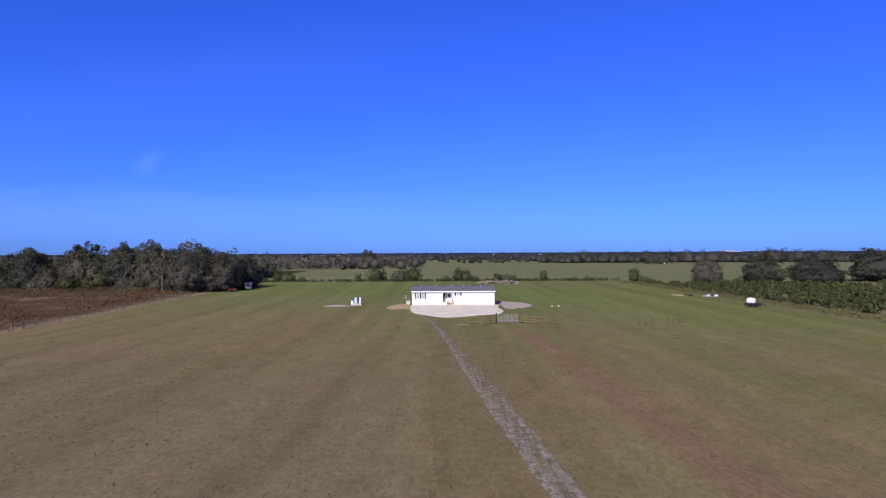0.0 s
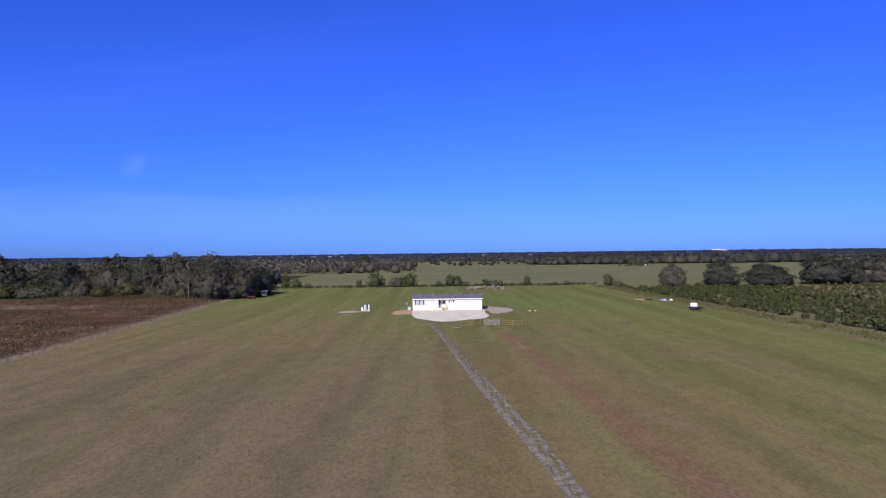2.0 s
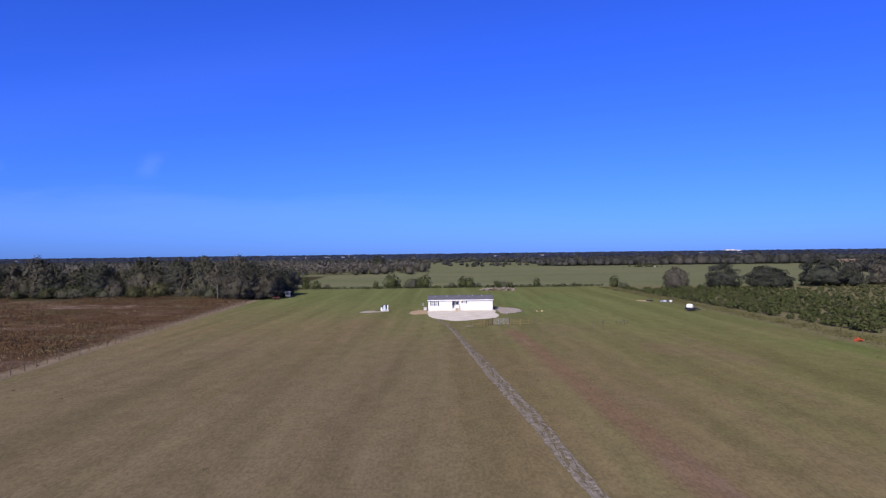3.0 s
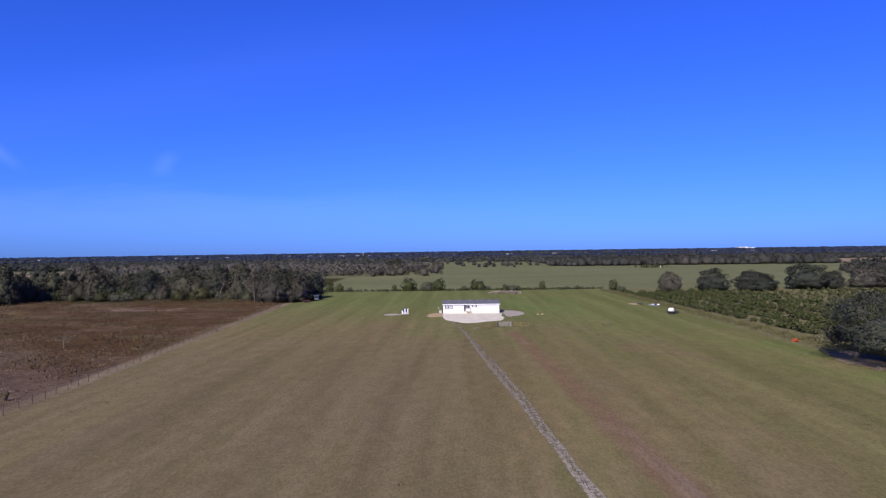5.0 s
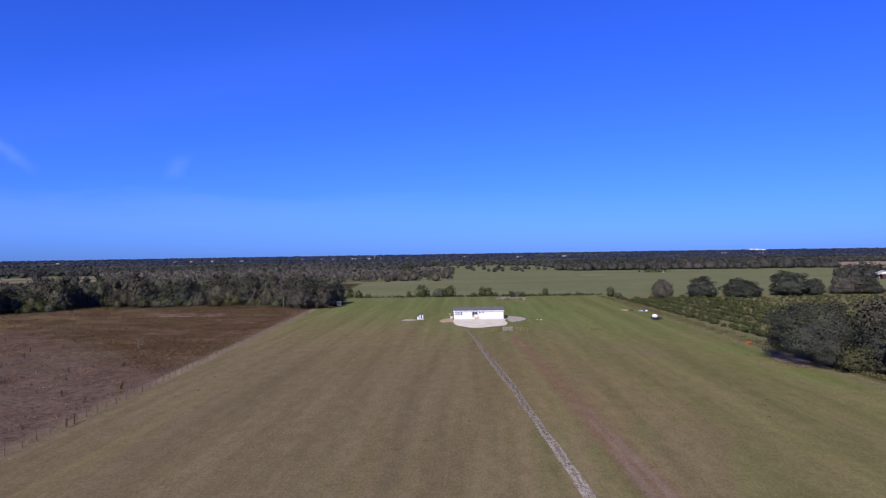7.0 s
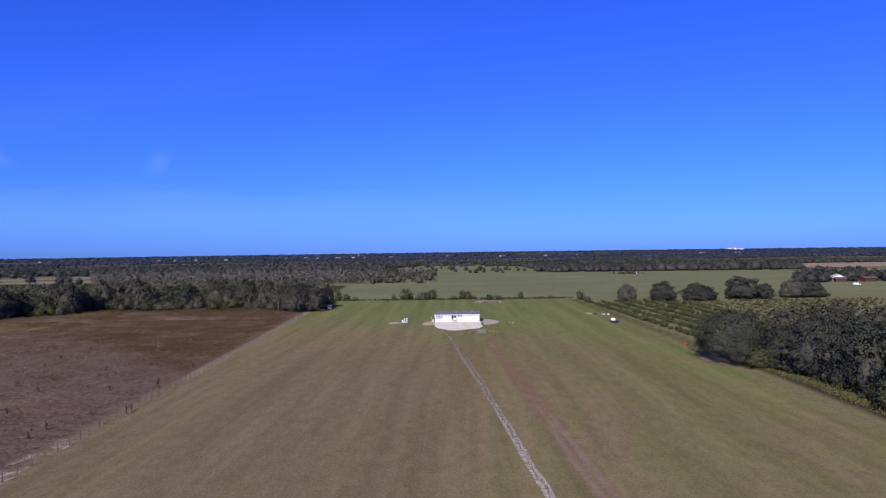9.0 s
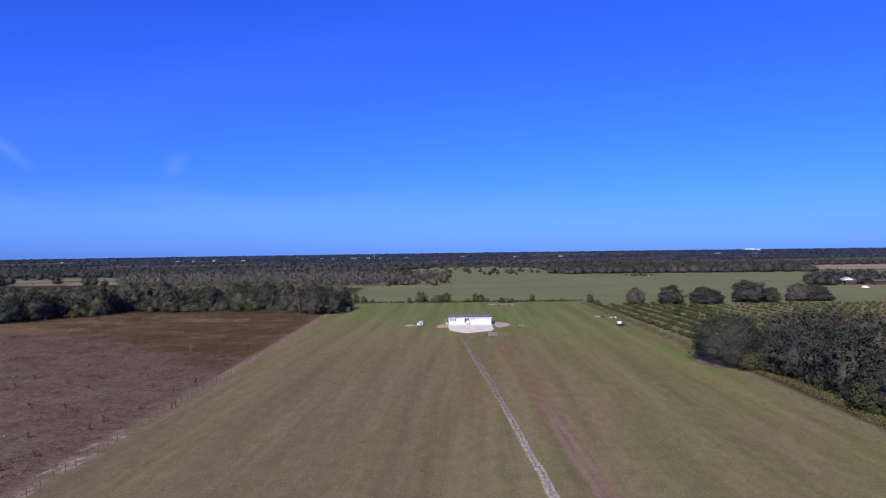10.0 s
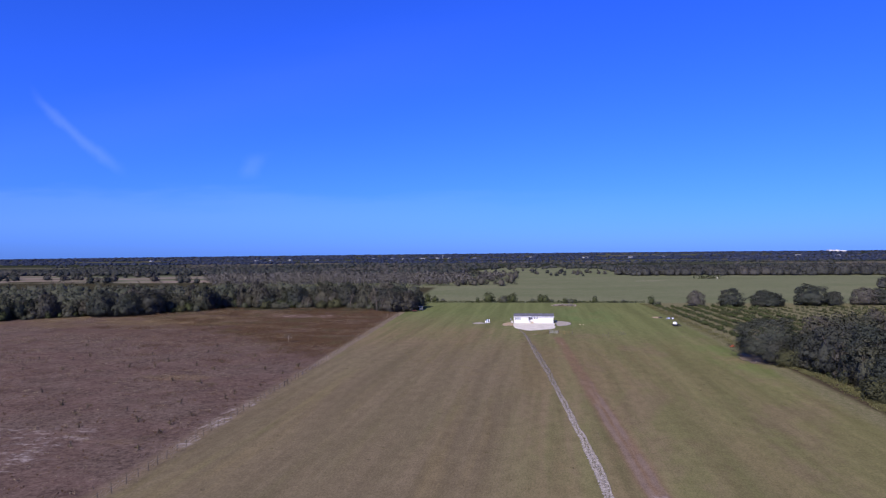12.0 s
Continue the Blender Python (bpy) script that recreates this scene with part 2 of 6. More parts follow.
    oasis = g.m("ADD", g.m("POWER", g.m("MULTIPLY", g.m("ADD", x, 88.0), 0.1), 2.0), g.m("POWER", g.m("MULTIPLY", g.m("SUBTRACT", y, 7.0), 0.24), 2.0))
    oasis = g.m("MULTIPLY", g.step(g.m("ADD", oasis, g.m("MULTIPLY", wob, 0.12)), 1.2, 0.5), g.step(litter, 0.40, 0.56))
    scrub = g.mix(g.m("MULTIPLY", oasis, 0.55), scrub, (0.168, 0.118, 0.058))
    blush = g.m("MULTIPLY", g.m("MULTIPLY", g.step(x, -136, -122), g.step(x, -92, -104)), g.m("MULTIPLY", g.step(g.m("ADD", y, wob), 156, 162), g.step(g.m("ADD", y, wob), 178, 169)))
    blush = g.m("MULTIPLY", blush, g.step(g.noise(g.scale(p, (0.6, 1.5, 1)), 0.16, 6, 0.8), 0.48, 0.58))
    scrub = g.mix(g.m("MULTIPLY", blush, 0.8), scrub, (0.33, 0.25, 0.21))
    scrub = g.mix(g.m("MULTIPLY", g.m("MULTIPLY", g.step(g.noise(g.scale(p, (0.8, 1.7, 1)), 0.07, 6, 0.75), 0.55, 0.68), far_scrub), 0.55), scrub, straw)
    olive_band = g.m("MULTIPLY", g.step(g.m("ADD", x, wob2), -118, -150), g.m("MULTIPLY", g.step(g.m("ADD", y, wob2), 108, 128), g.step(g.noise(p, 0.05, 5, 0.7), 0.40, 0.56)))
    scrub = g.mix(g.m("MULTIPLY", olive_band, 0.6), scrub, (0.150, 0.112, 0.052))
    mottle = g.noise(g.scale(p, (0.8, 1.0, 1)), 0.13, 7, 0.78)
    scrub = g.mix(1.0, scrub, g.n_rgb(g.m("ADD", 0.80, g.m("MULTIPLY", g.step(mottle, 0.34, 0.66), 0.36))), "MULTIPLY")
    scrub = g.mix(g.m("MULTIPLY", g.step(g.noise(g.scale(p, (0.7, 1.4, 1)), 0.10, 6, 0.75), 0.57, 0.66), 0.4), scrub, (0.150, 0.105, 0.060))
    bare = g.m("MULTIPLY", g.m("MULTIPLY", g.step(g.m("ADD", y, wob), -37, -44), g.step(g.m("ADD", x, wob), -68, -76)), g.step(g.noise(g.scale(p, (0.8, 1.5, 1)), 0.22, 7, 0.85), 0.50, 0.64))
    fence_x = g.m("ADD", g.m("ADD", x, g.m("MULTIPLY", y, 0.055)), g.m("MULTIPLY", wob, 0.25))
    by_fence = g.m("MULTIPLY", g.m("MULTIPLY", g.step(y, -52, -46), g.step(y, -14, -20)), g.m("MULTIPLY", g.m("MULTIPLY", g.step(g.m("ADD", fence_x, g.m("MULTIPLY", wob, 0.5)), -61, -58.5), g.step(fence_x, -55.8, -56.4)), g.step(g.noise(g.scale(p, (1, 0.6, 1)), 0.22, 7, 0.85), 0.49, 0.60)))
    scrub = g.mix(g.m("MULTIPLY", bare, 0.6), scrub, sand)
    col = g.mix(g.step(fence_x, -55.6, -57.6), field, scrub)
    near_verge = g.m("MULTIPLY", g.step(fence_x, -60.5, -57.5), g.m("MULTIPLY", g.step(fence_x, -54.5, -56.5), g.step(y, 40, 10)))
    verge = g.m("MAXIMUM", near_verge, g.m("MULTIPLY", g.step(fence_x, -59.4, -57.8), g.m("MULTIPLY", g.step(fence_x, -55.2, -56.4), g.m("MULTIPLY", g.step(y, 10, 40), 1.5))))
    col = g.mix(g.m("MULTIPLY", verge, 0.55, True), col, g.mix(g.step(y, 10, 45), (0.190, 0.148, 0.086), (0.232, 0.186, 0.124)))
    col = g.mix(g.m("MULTIPLY", by_fence, 0.8), col, sand)
    # grove floor and the rough strip by the wood
    grove = g.m("MULTIPLY", g.step(g.m("ADD", x, g.m("MULTIPLY", wob, 0.5)), 61, 65), g.step(y, 262, 255))
    col = g.mix(grove, col, g.mix(g.step(litter, 0.35, 0.62), (0.205, 0.178, 0.100), (0.118, 0.118, 0.052)))
    # leaf litter under the wood, coloured dark to deepen the shade there
    litter_shade = g.m("MULTIPLY", g.step(g.m("ADD", x, g.m("MULTIPLY", wob, 0.3)), 66.5, 69), g.step(g.m("SUBTRACT", y, g.m("MULTIPLY", g.m("SUBTRACT", x, 70.0), 0.55)), 62, 56))
    col = g.mix(litter_shade, col, g.mix(g.step(litter, 0.4, 0.6), (0.045, 0.036, 0.022), (0.085, 0.066, 0.040)))
    # pasture behind the ditch
    past = g.step(y, 247, 251)
    pasture = g.mix(g.step(g.m("ADD", g.m("MULTIPLY", mid, 0.4), g.m("MULTIPLY", g.noise(g.scale(p, (0.3, 1, 1)), 0.02, 4), 0.6)), 0.38, 0.62), (0.160, 0.166, 0.088), (0.132, 0.147, 0.072))
    col = g.mix(past, col, pasture)
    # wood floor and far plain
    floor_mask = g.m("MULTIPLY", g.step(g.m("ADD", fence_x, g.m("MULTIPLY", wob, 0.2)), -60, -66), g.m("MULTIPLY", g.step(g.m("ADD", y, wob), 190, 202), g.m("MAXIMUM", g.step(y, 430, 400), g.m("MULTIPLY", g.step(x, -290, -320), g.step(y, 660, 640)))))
    bay = g.m("MULTIPLY", g.step(x, -120, -70), g.step(x, 130, 80))
    floor_far = g.step(g.m("ADD", g.m("SUBTRACT", y, g.m("MULTIPLY", bay, 340.0)), wob2), 655, 690)
    plain_n = g.noise(g.scale(p, (0.22, 1, 1)), 0.0045, 4)
    plainc = g.mix(g.step(plain_n, 0.46, 0.56), (0.030, 0.036, 0.020), g.mix(g.step(g.noise(p, 0.0021, 2), 0.4, 0.6), (0.085, 0.092, 0.050), (0.120, 0.105, 0.075)))
    tan = g.m("MULTIPLY", g.step(x, 355, 375), g.m("MULTIPLY", g.step(y, 690, 705), g.step(y, 930, 880)))
    tan = g.m("MAXIMUM", tan, g.m("MULTIPLY", g.m("MULTIPLY", g.step(x, -310, -290), g.step(x, -140, -160)), g.m("MULTIPLY", g.step(y, 795, 805), g.step(y, 885, 870))))
    tan = g.m("MAXIMUM", tan, g.m("MULTIPLY", g.m("MULTIPLY", g.step(x, 410, 425), g.step(x, 550, 530)), g.m("MULTIPLY", g.step(y, 945, 955), g.step(y, 1010, 995))))
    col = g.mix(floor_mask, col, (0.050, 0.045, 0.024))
    col = g.mix(floor_far, col, plainc)
    col = g.mix(tan, col, (0.26, 0.20, 0.14))
    tan2 = g.m("MULTIPLY", g.step(g.m("ADD", g.m("ADD", x, wob2), g.m("MULTIPLY", g.m("ADD", y, 65.0), 0.58)), 10, -10), g.m("MULTIPLY", g.step(g.m("ADD", y, wob2), 500, 520), g.step(g.m("ADD", y, wob), 745, 725)))
    tan2 = g.m("MULTIPLY", tan2, g.step(g.noise(g.scale(p, (0.4, 1, 1)), 0.02, 4), 0.36, 0.50))
    col = g.mix(tan2, col, g.mix(g.step(g.noise(g.scale(p, (0.25, 1, 1)), 0.018, 4, 0.6), 0.42, 0.58), (0.120, 0.126, 0.074), (0.225, 0.182, 0.136)))
    # grain of the sward
    clod = g.m("ADD", g.m("MULTIPLY", g.noise(g.scale(p, (1, 0.42, 1)), 3.6, 5, 0.8), 0.66), g.m("MULTIPLY", g.noise(g.scale(p, (1, 0.5, 1)), 0.5, 5, 0.75), 0.34))
    grain = g.m("ADD", 0.77, g.m("MULTIPLY", g.step(clod, 0.36, 0.64), 0.47))
    col = g.mix(1.0, col, g.n_rgb(grain), "MULTIPLY")
    col = g.mix(1.0, col, (1.0, 0.99, 1.07), "MULTIPLY")
    g.bump(fine, 0.5, 0.08)
    g.bsdf.inputs["Specular IOR Level"].default_value = 0.0
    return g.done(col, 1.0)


def n_rgb(self, v):
    k = self.n.new("ShaderNodeCombineColor")
    for i in range(3):
        self.put(k.inputs[i], v)
    return k.outputs[0]


Graph.n_rgb = n_rgb


def leaf_material(name, dark, light, odd=None, stand=None):
    """Leaves: colour differs from clump to clump and from tree to tree, and from stand to stand."""
    g = Graph(name)
    r, t = g.island(), g.rand()
    col = g.mix(g.m("ADD", 0.2, g.m("MULTIPLY", r, 0.6)), dark, light)
    if odd:
        col = g.mix(g.m("MULTIPLY", g.step(t, 0.55, 1.0), 0.7), col, odd)
        col = g.mix(g.m("MULTIPLY", g.step(g.noise(g.pos(), 0.07, 2), 0.46, 0.62), 0.55), col, odd)
    if stand:
        col = g.mix(g.m("MULTIPLY", g.step(g.noise(g.scale(g.pos(), (0.45, 1, 1)), 0.011, 3, 0.6), 0.50, 0.60), 0.75), col, stand)
    big = g.noise(g.pos(), 0.25, 3)
    col = g.mix(1.0, col, g.n_rgb(g.m("ADD", 0.65, g.m("MULTIPLY", big, 0.7))), "MULTIPLY")
    g.bsdf.inputs["Specular IOR Level"].default_value = 0.06
    return g.done(col, 0.75)


def bark_material(name, a, b):
    g = Graph(name)
    p = g.obj()
    v = g.noise(g.scale(p, (5, 5, 1)), 2.0, 5, 0.7)
    g.bump(v, 0.6, 0.03)
    g.bsdf.inputs["Specular IOR Level"].default_value = 0.05
    return g.done(g.mix(g.step(v, 0.3, 0.7), a, b), 0.9)


def track_material(name):
    """Sandy wheel ruts worn into the sward; the grass between and beside them is the field's own."""
    g = Graph(name)
    p = g.pos()
    y = g.xyz(p)[1]
    across = g.n.new("ShaderNodeAttribute")
    across.attribute_name = "across"
    f = g.noise(p, 1.5, 7, 0.78)
    drift = g.noise(g.scale(p, (1, 0.35, 1)), 0.35, 4)
    a = g.m("ADD", across.outputs["Fac"], g.m("ADD", g.m("MULTIPLY", g.m("SUBTRACT", drift, 0.5), 1.3), g.m("MULTIPLY", g.m("SUBTRACT", f, 0.5), 1.0)))
    left = g.step(g.m("ABSOLUTE", g.m("ADD", a, 0.46)), 0.44, 0.22)
    right = g.m("MULTIPLY", g.step(g.m("ABSOLUTE", g.m("SUBTRACT", a, 0.52)), 0.34, 0.14), g.m("ADD", 0.80, g.m("MULTIPLY", g.step(y, 62, 30), 0.2)))
    open_sand = g.m("MULTIPLY", g.step(g.m("ABSOLUTE", a), 0.85, 0.55), g.m("MULTIPLY", g.step(y, 34, 4), 0.82))
    middle = g.m("MULTIPLY", g.step(g.m("ABSOLUTE", a), 0.85, 0.5), 0.76)
    single = g.m("MULTIPLY", g.step(g.m("ABSOLUTE", a), 0.85, 0.3), g.m("MULTIPLY", g.step(y, 52, 72), 0.8))
    cover = g.m("MAXIMUM", g.m("MAXIMUM", left, right), g.m("MAXIMUM", middle, g.m("MAXIMUM", open_sand, single)))
    streak = g.noise(g.scale(p, (4.2, 0.22, 1)), 1.0, 5, 0.7)
    blade = g.m("ADD", g.m("MULTIPLY", streak, 0.55), g.m("MULTIPLY", g.noise(p, 2.6, 6, 0.8), 0.45))
    keep = g.step(g.m("ADD", g.m("ADD", cover, g.m("MULTIPLY", g.m("SUBTRACT", blade, 0.5), 4.2)), g.m("MULTIPLY", g.step(y, 74, 108), -0.06)), 0.50, 0.92)
    keep = g.m("MULTIPLY", keep, g.m("MULTIPLY", g.step(g.m("ABSOLUTE", across.outputs["Fac"]), 1.0, 0.8), 0.96))
    col = g.mix(g.step(f, 0.34, 0.66), g.mix(g.step(y, 20, -40), (0.120, 0.104, 0.080), (0.190, 0.162, 0.132)), g.mix(g.step(y, 20, -40), (0.315, 0.278, 0.240), (0.50, 0.45, 0.40)))
    col = g.mix(g.m("MULTIPLY", g.step(streak, 0.52, 0.66), 0.45), col, (0.150, 0.130, 0.078))
    g.bump(f, 0.6, 0.05)
    g.bsdf.inputs["Specular IOR Level"].default_value = 0.0
    g.put(g.bsdf.inputs["Alpha"], keep)
    return g.done(col, 1.0)


def sand_material(name, a, b, grassy=0.0, soft=False):
    g = Graph(name)
    p = g.pos()
    f, c = g.noise(p, 2.5, 6, 0.7), g.noise(p, 0.35, 4)
    col = g.mix(g.step(g.m("ADD", g.m("MULTIPLY", f, 0.5), g.m("MULTIPLY", c, 0.5)), 0.36, 0.64), a, b)
    if grassy:
        col = g.mix(g.m("MULTIPLY", g.step(c, 0.48, 0.62), grassy), col, (0.11, 0.115, 0.055))
    if soft:      # thins out into the grass towards its rim
        inner = g.n.new("ShaderNodeAttribute")
        inner.attribute_name = "inner"
        thin = g.m("ADD", inner.outputs["Fac"], g.m("ADD", g.m("MULTIPLY", g.m("SUBTRACT", g.noise(p, 0.55, 5, 0.7), 0.5), 1.3), g.m("MULTIPLY", g.m("SUBTRACT", f, 0.5), 0.5)))
        g.put(g.bsdf.inputs["Alpha"], g.step(thin, 0.18, 0.5))
    g.bump(f, 0.5, 0.03)
    g.bsdf.inputs["Specular IOR Level"].default_value = 0.05
    return g.done(col, 1.0)


GROUND = ground_material()
OAK = leaf_material("live_oak_leaves", (0.025, 0.030, 0.023), (0.060, 0.066, 0.053), (0.056, 0.055, 0.047))
PALE_OAK = leaf_material("pale_oak_leaves", (0.033, 0.039, 0.029), (0.080, 0.085, 0.067), (0.072, 0.071, 0.060))
WOOD_LEAF = leaf_material("woodland_leaves", (0.032, 0.037, 0.025), (0.077, 0.081, 0.055), (0.079, 0.074, 0.057))
DUSKY_LEAF = leaf_material("dusky_grey_leaves", (0.036, 0.036, 0.028), (0.083, 0.079, 0.064), (0.088, 0.078, 0.062))
YELLOW_LEAF = leaf_material("yellow_green_leaves", (0.042, 0.045, 0.022), (0.076, 0.076, 0.040))
OLIVE_WEED = leaf_material("olive_straw_weeds", (0.066, 0.052, 0.026), (0.135, 0.105, 0.056))
THIN_LEAF = leaf_material("thin_grey_brown_leaves", (0.060, 0.056, 0.046), (0.125, 0.115, 0.096))
GREY_LEAF = leaf_material("bare_grey_twigs", (0.082, 0.076, 0.067), (0.180, 0.167, 0.150))
# far leaves carry some blue-grey of distance haze in their colour
FAR_LEAF = leaf_material("hazed_far_woodland_leaves", (0.021, 0.026, 0.024), (0.047, 0.053, 0.047), (0.056, 0.055, 0.049), (0.074, 0.068, 0.060))
# blue of distance haze is put into this leaf colour
HAZE_LEAF = leaf_material("haze_blue_woodland_leaves", (0.019, 0.027, 0.050), (0.034, 0.042, 0.070), None, (0.050, 0.056, 0.080))
CITRUS = leaf_material("citrus_leaves", (0.046, 0.060, 0.022), (0.082, 0.099, 0.038), (0.084, 0.090, 0.042))
SHRUB = leaf_material("shrub_leaves", (0.026, 0.033, 0.014), (0.062, 0.070, 0.030))
WEED = leaf_material("tall_weeds", (0.068, 0.072, 0.028), (0.138, 0.128, 0.060))
STRAW_WEED = leaf_material("dry_straw_weeds", (0.135, 0.102, 0.064), (0.29, 0.23, 0.155))
TURF = leaf_material("hay_field_tufts", (0.135, 0.112, 0.052), (0.180, 0.148, 0.078))
DARK_TURF = leaf_material("dark_field_weeds", (0.060, 0.058, 0.026), (0.110, 0.095, 0.050))
FENCE_STRAW = leaf_material("dull_tan_fence_weeds", (0.135, 0.104, 0.064), (0.240, 0.190, 0.128))
RUST_WEED = leaf_material("rust_brown_weeds", (0.068, 0.042, 0.022), (0.118, 0.075, 0.042))
BARK = bark_material("grey_bark", (0.075, 0.062, 0.052), (0.20, 0.175, 0.155))
DEADWOOD = bark_material("bleached_dead_wood", (0.16, 0.13, 0.10), (0.36, 0.31, 0.25))
DARKSTUMP = bark_material("charred_stump_wood", (0.032, 0.025, 0.020), (0.100, 0.078, 0.060))
POST = bark_material("weathered_post_wood", (0.060, 0.050, 0.040), (0.15, 0.13, 0.105))
PINE = bark_material("yellow_pine_boards", (0.40, 0.29, 0.10), (0.60, 0.46, 0.19))
OLDPINE = bark_material("weathered_pine_boards", (0.130, 0.098, 0.042), (0.24, 0.185, 0.085))
BLIND = plain("glass_over_white_blinds", (0.36, 0.39, 0.44), 0.15, vary=0.12)
TRACK = track_material("sandy_wheel_ruts")
PAD = sand_material("white_limerock", (0.54, 0.49, 0.415), (0.71, 0.655, 0.57))
GRAVEL = sand_material("grey_gravel_sand", (0.28, 0.242, 0.205), (0.48, 0.425, 0.37), 0.4, True)
ORANGE_STONE = sand_material("pale_yellow_stone", (0.44, 0.36, 0.21), (0.60, 0.52, 0.34))
ORANGE_SAND = sand_material("orange_sand", (0.34, 0.245, 0.145), (0.48, 0.37, 0.245), 0.5, True)
# brown laid where the oak's shadow falls, to offset its blue
SHADE_LITTER = sand_material("shade_litter_soil", (0.130, 0.100, 0.064), (0.225, 0.185, 0.140), 0.0, True)
WHITE = plain("white_vinyl", (0.70, 0.69, 0.675), 0.55, vary=0.05)
TRIM = plain("white_trim_paint", (0.82, 0.82, 0.82), 0.45, vary=0.04)
ROOF = plain("grey_shingles", (0.125, 0.125, 0.15), 0.9, vary=0.3, scale=1.2, bump=0.4)
SHUTTER = plain("dark_shutter", (0.035, 0.04, 0.055), 0.5)
GLASS = plain("window_glass", (0.045, 0.055, 0.07), 0.08, vary=0.1)
SKIRT = plain("white_skirting", (0.66, 0.645, 0.62), 0.6, vary=0.06)
TANKWHITE = plain("white_poly_tank", (0.80, 0.80, 0.79), 0.4, vary=0.05)
TANKBLUE = plain("pale_blue_tank", (0.50, 0.57, 0.70), 0.4, vary=0.08)
BLACK = plain("black_steel", (0.018, 0.018, 0.022), 0.45)
GALV = plain("galvanised_steel", (0.33, 0.33, 0.35), 0.45, 0.6, vary=0.15)
NAVY = plain("dark_blue_poly", (0.030, 0.040, 0.085), 0.5)
CONCRETE = sand_material("concrete", (0.42, 0.40, 0.38), (0.58, 0.56, 0.53))
RUBBLE = sand_material("pale_rubble", (0.092, 0.080, 0.062), (0.28, 0.25, 0.205))
ORANGE = plain("orange_paint", (0.46, 0.095, 0.038), 0.6, vary=0.3)
REDPAINT = plain("red_paint", (0.085, 0.036, 0.032), 0.7)
METALROOF = plain("pale_metal_roof", (0.46, 0.46, 0.46), 0.5)
REDROOF = plain("rust_red_roof", (0.13, 0.088, 0.080), 0.7)


# ---------------------------------------------------------------- mesh helpers
def mesh_from(name, verts, faces, mat, smooth=False, normals=None):
    """verts: (n, 3) array; faces: (m, 3) or (m, 4) array, or a list of both kinds; normals: one for each vertex, for soft foliage."""
    me = bpy.data.meshes.new(name)
    sets = [np.asarray(f, dtype=np.int32) for f in (faces if isinstance(faces, list) else [faces]) if len(f)]
    loops = np.concatenate([f.ravel() for f in sets])
    sizes = np.concatenate([np.full(len(f), f.shape[1], dtype=np.int32) for f in sets])
    starts = np.concatenate([[0], np.cumsum(sizes)[:-1]]).astype(np.int32)
    me.vertices.add(len(verts))
    me.vertices.foreach_set("co", np.asarray(verts, dtype=np.float32).ravel())
    me.loops.add(len(loops))
    me.loops.foreach_set("vertex_index", loops)
    me.polygons.add(len(sizes))
    me.polygons.foreach_set("loop_start", starts)
    me.polygons.foreach_set("loop_total", sizes)
    if smooth or normals is not None:
        me.polygons.foreach_set("use_smooth", np.ones(len(sizes), dtype=bool))
    me.materials.append(mat)
    me.update(calc_edges=True)
    me.validate()
    if normals is not None:
        me.normals_split_custom_set_from_vertices(np.asarray(normals, dtype=np.float32))
    return me


def part(name, bm, material, parent, label=""):
    """Links a bmesh (or a finished mesh) as one mesh object under a thing or a part."""
    if isinstance(bm, bmesh.types.BMesh):
        me = bpy.data.meshes.new(name)
        bm.to_mesh(me)
        bm.free()
        me.materials.append(material)
    else:
        me = bm
    ob = new(name, me)
    ob.parent = parent
    if label:
        ob["label"] = label
    return ob


def thing(name, m, label, category, group="", kind=""):
    ob = new(name)
    ob.matrix_basis = m
    ob.empty_display_size = 0.2
    return tagged(ob, label, category, group, kind)


def box(bm, x0, x1, y0, y1, z0, z1, bevel=0.0):
    b = bmesh.new() if bm is None else bm
    r = bmesh.ops.create_cube(b, size=1)
    vs = r["verts"]
    for v in vs:
        v.co = Vector((x0 + (v.co.x + 0.5) * (x1 - x0), y0 + (v.co.y + 0.5) * (y1 - y0), z0 + (v.co.z + 0.5) * (z1 - z0)))
    if bevel:
        es = list({e for v in vs for e in v.link_edges})
        bmesh.ops.bevel(b, geom=es, offset=bevel, segments=1, affect="EDGES")
    return b


def tube(bm, pts, radii, sides=8, cap=True):
    """A tapered tube along points."""
    b = bmesh.new() if bm is None else bm
    pts = [Vector(q) for q in pts]
    if not isinstance(radii, (list, tuple)):
        radii = [radii] * len(pts)
    rings = []
    for i, q in enumerate(pts):
        d = (pts[min(i + 1, len(pts) - 1)] - pts[max(i - 1, 0)]).normalized()
        u = d.cross(Vector((0, 0, 1)) if abs(d.z) < 0.9 else Vector((1, 0, 0))).normalized()
        w = d.cross(u)
        rings.append([b.verts.new(q + (u * math.cos(a) + w * math.sin(a)) * radii[i]) for a in (2 * math.pi * k / sides for k in range(sides))])
    for r0, r1 in zip(rings, rings[1:]):
        for k in range(sides):
            b.faces.new((r0[k], r0[(k + 1) % sides], r1[(k + 1) % sides], r1[k]))
    if cap:
        b.faces.new(rings[0][::-1])
        b.faces.new(rings[-1])
    return b


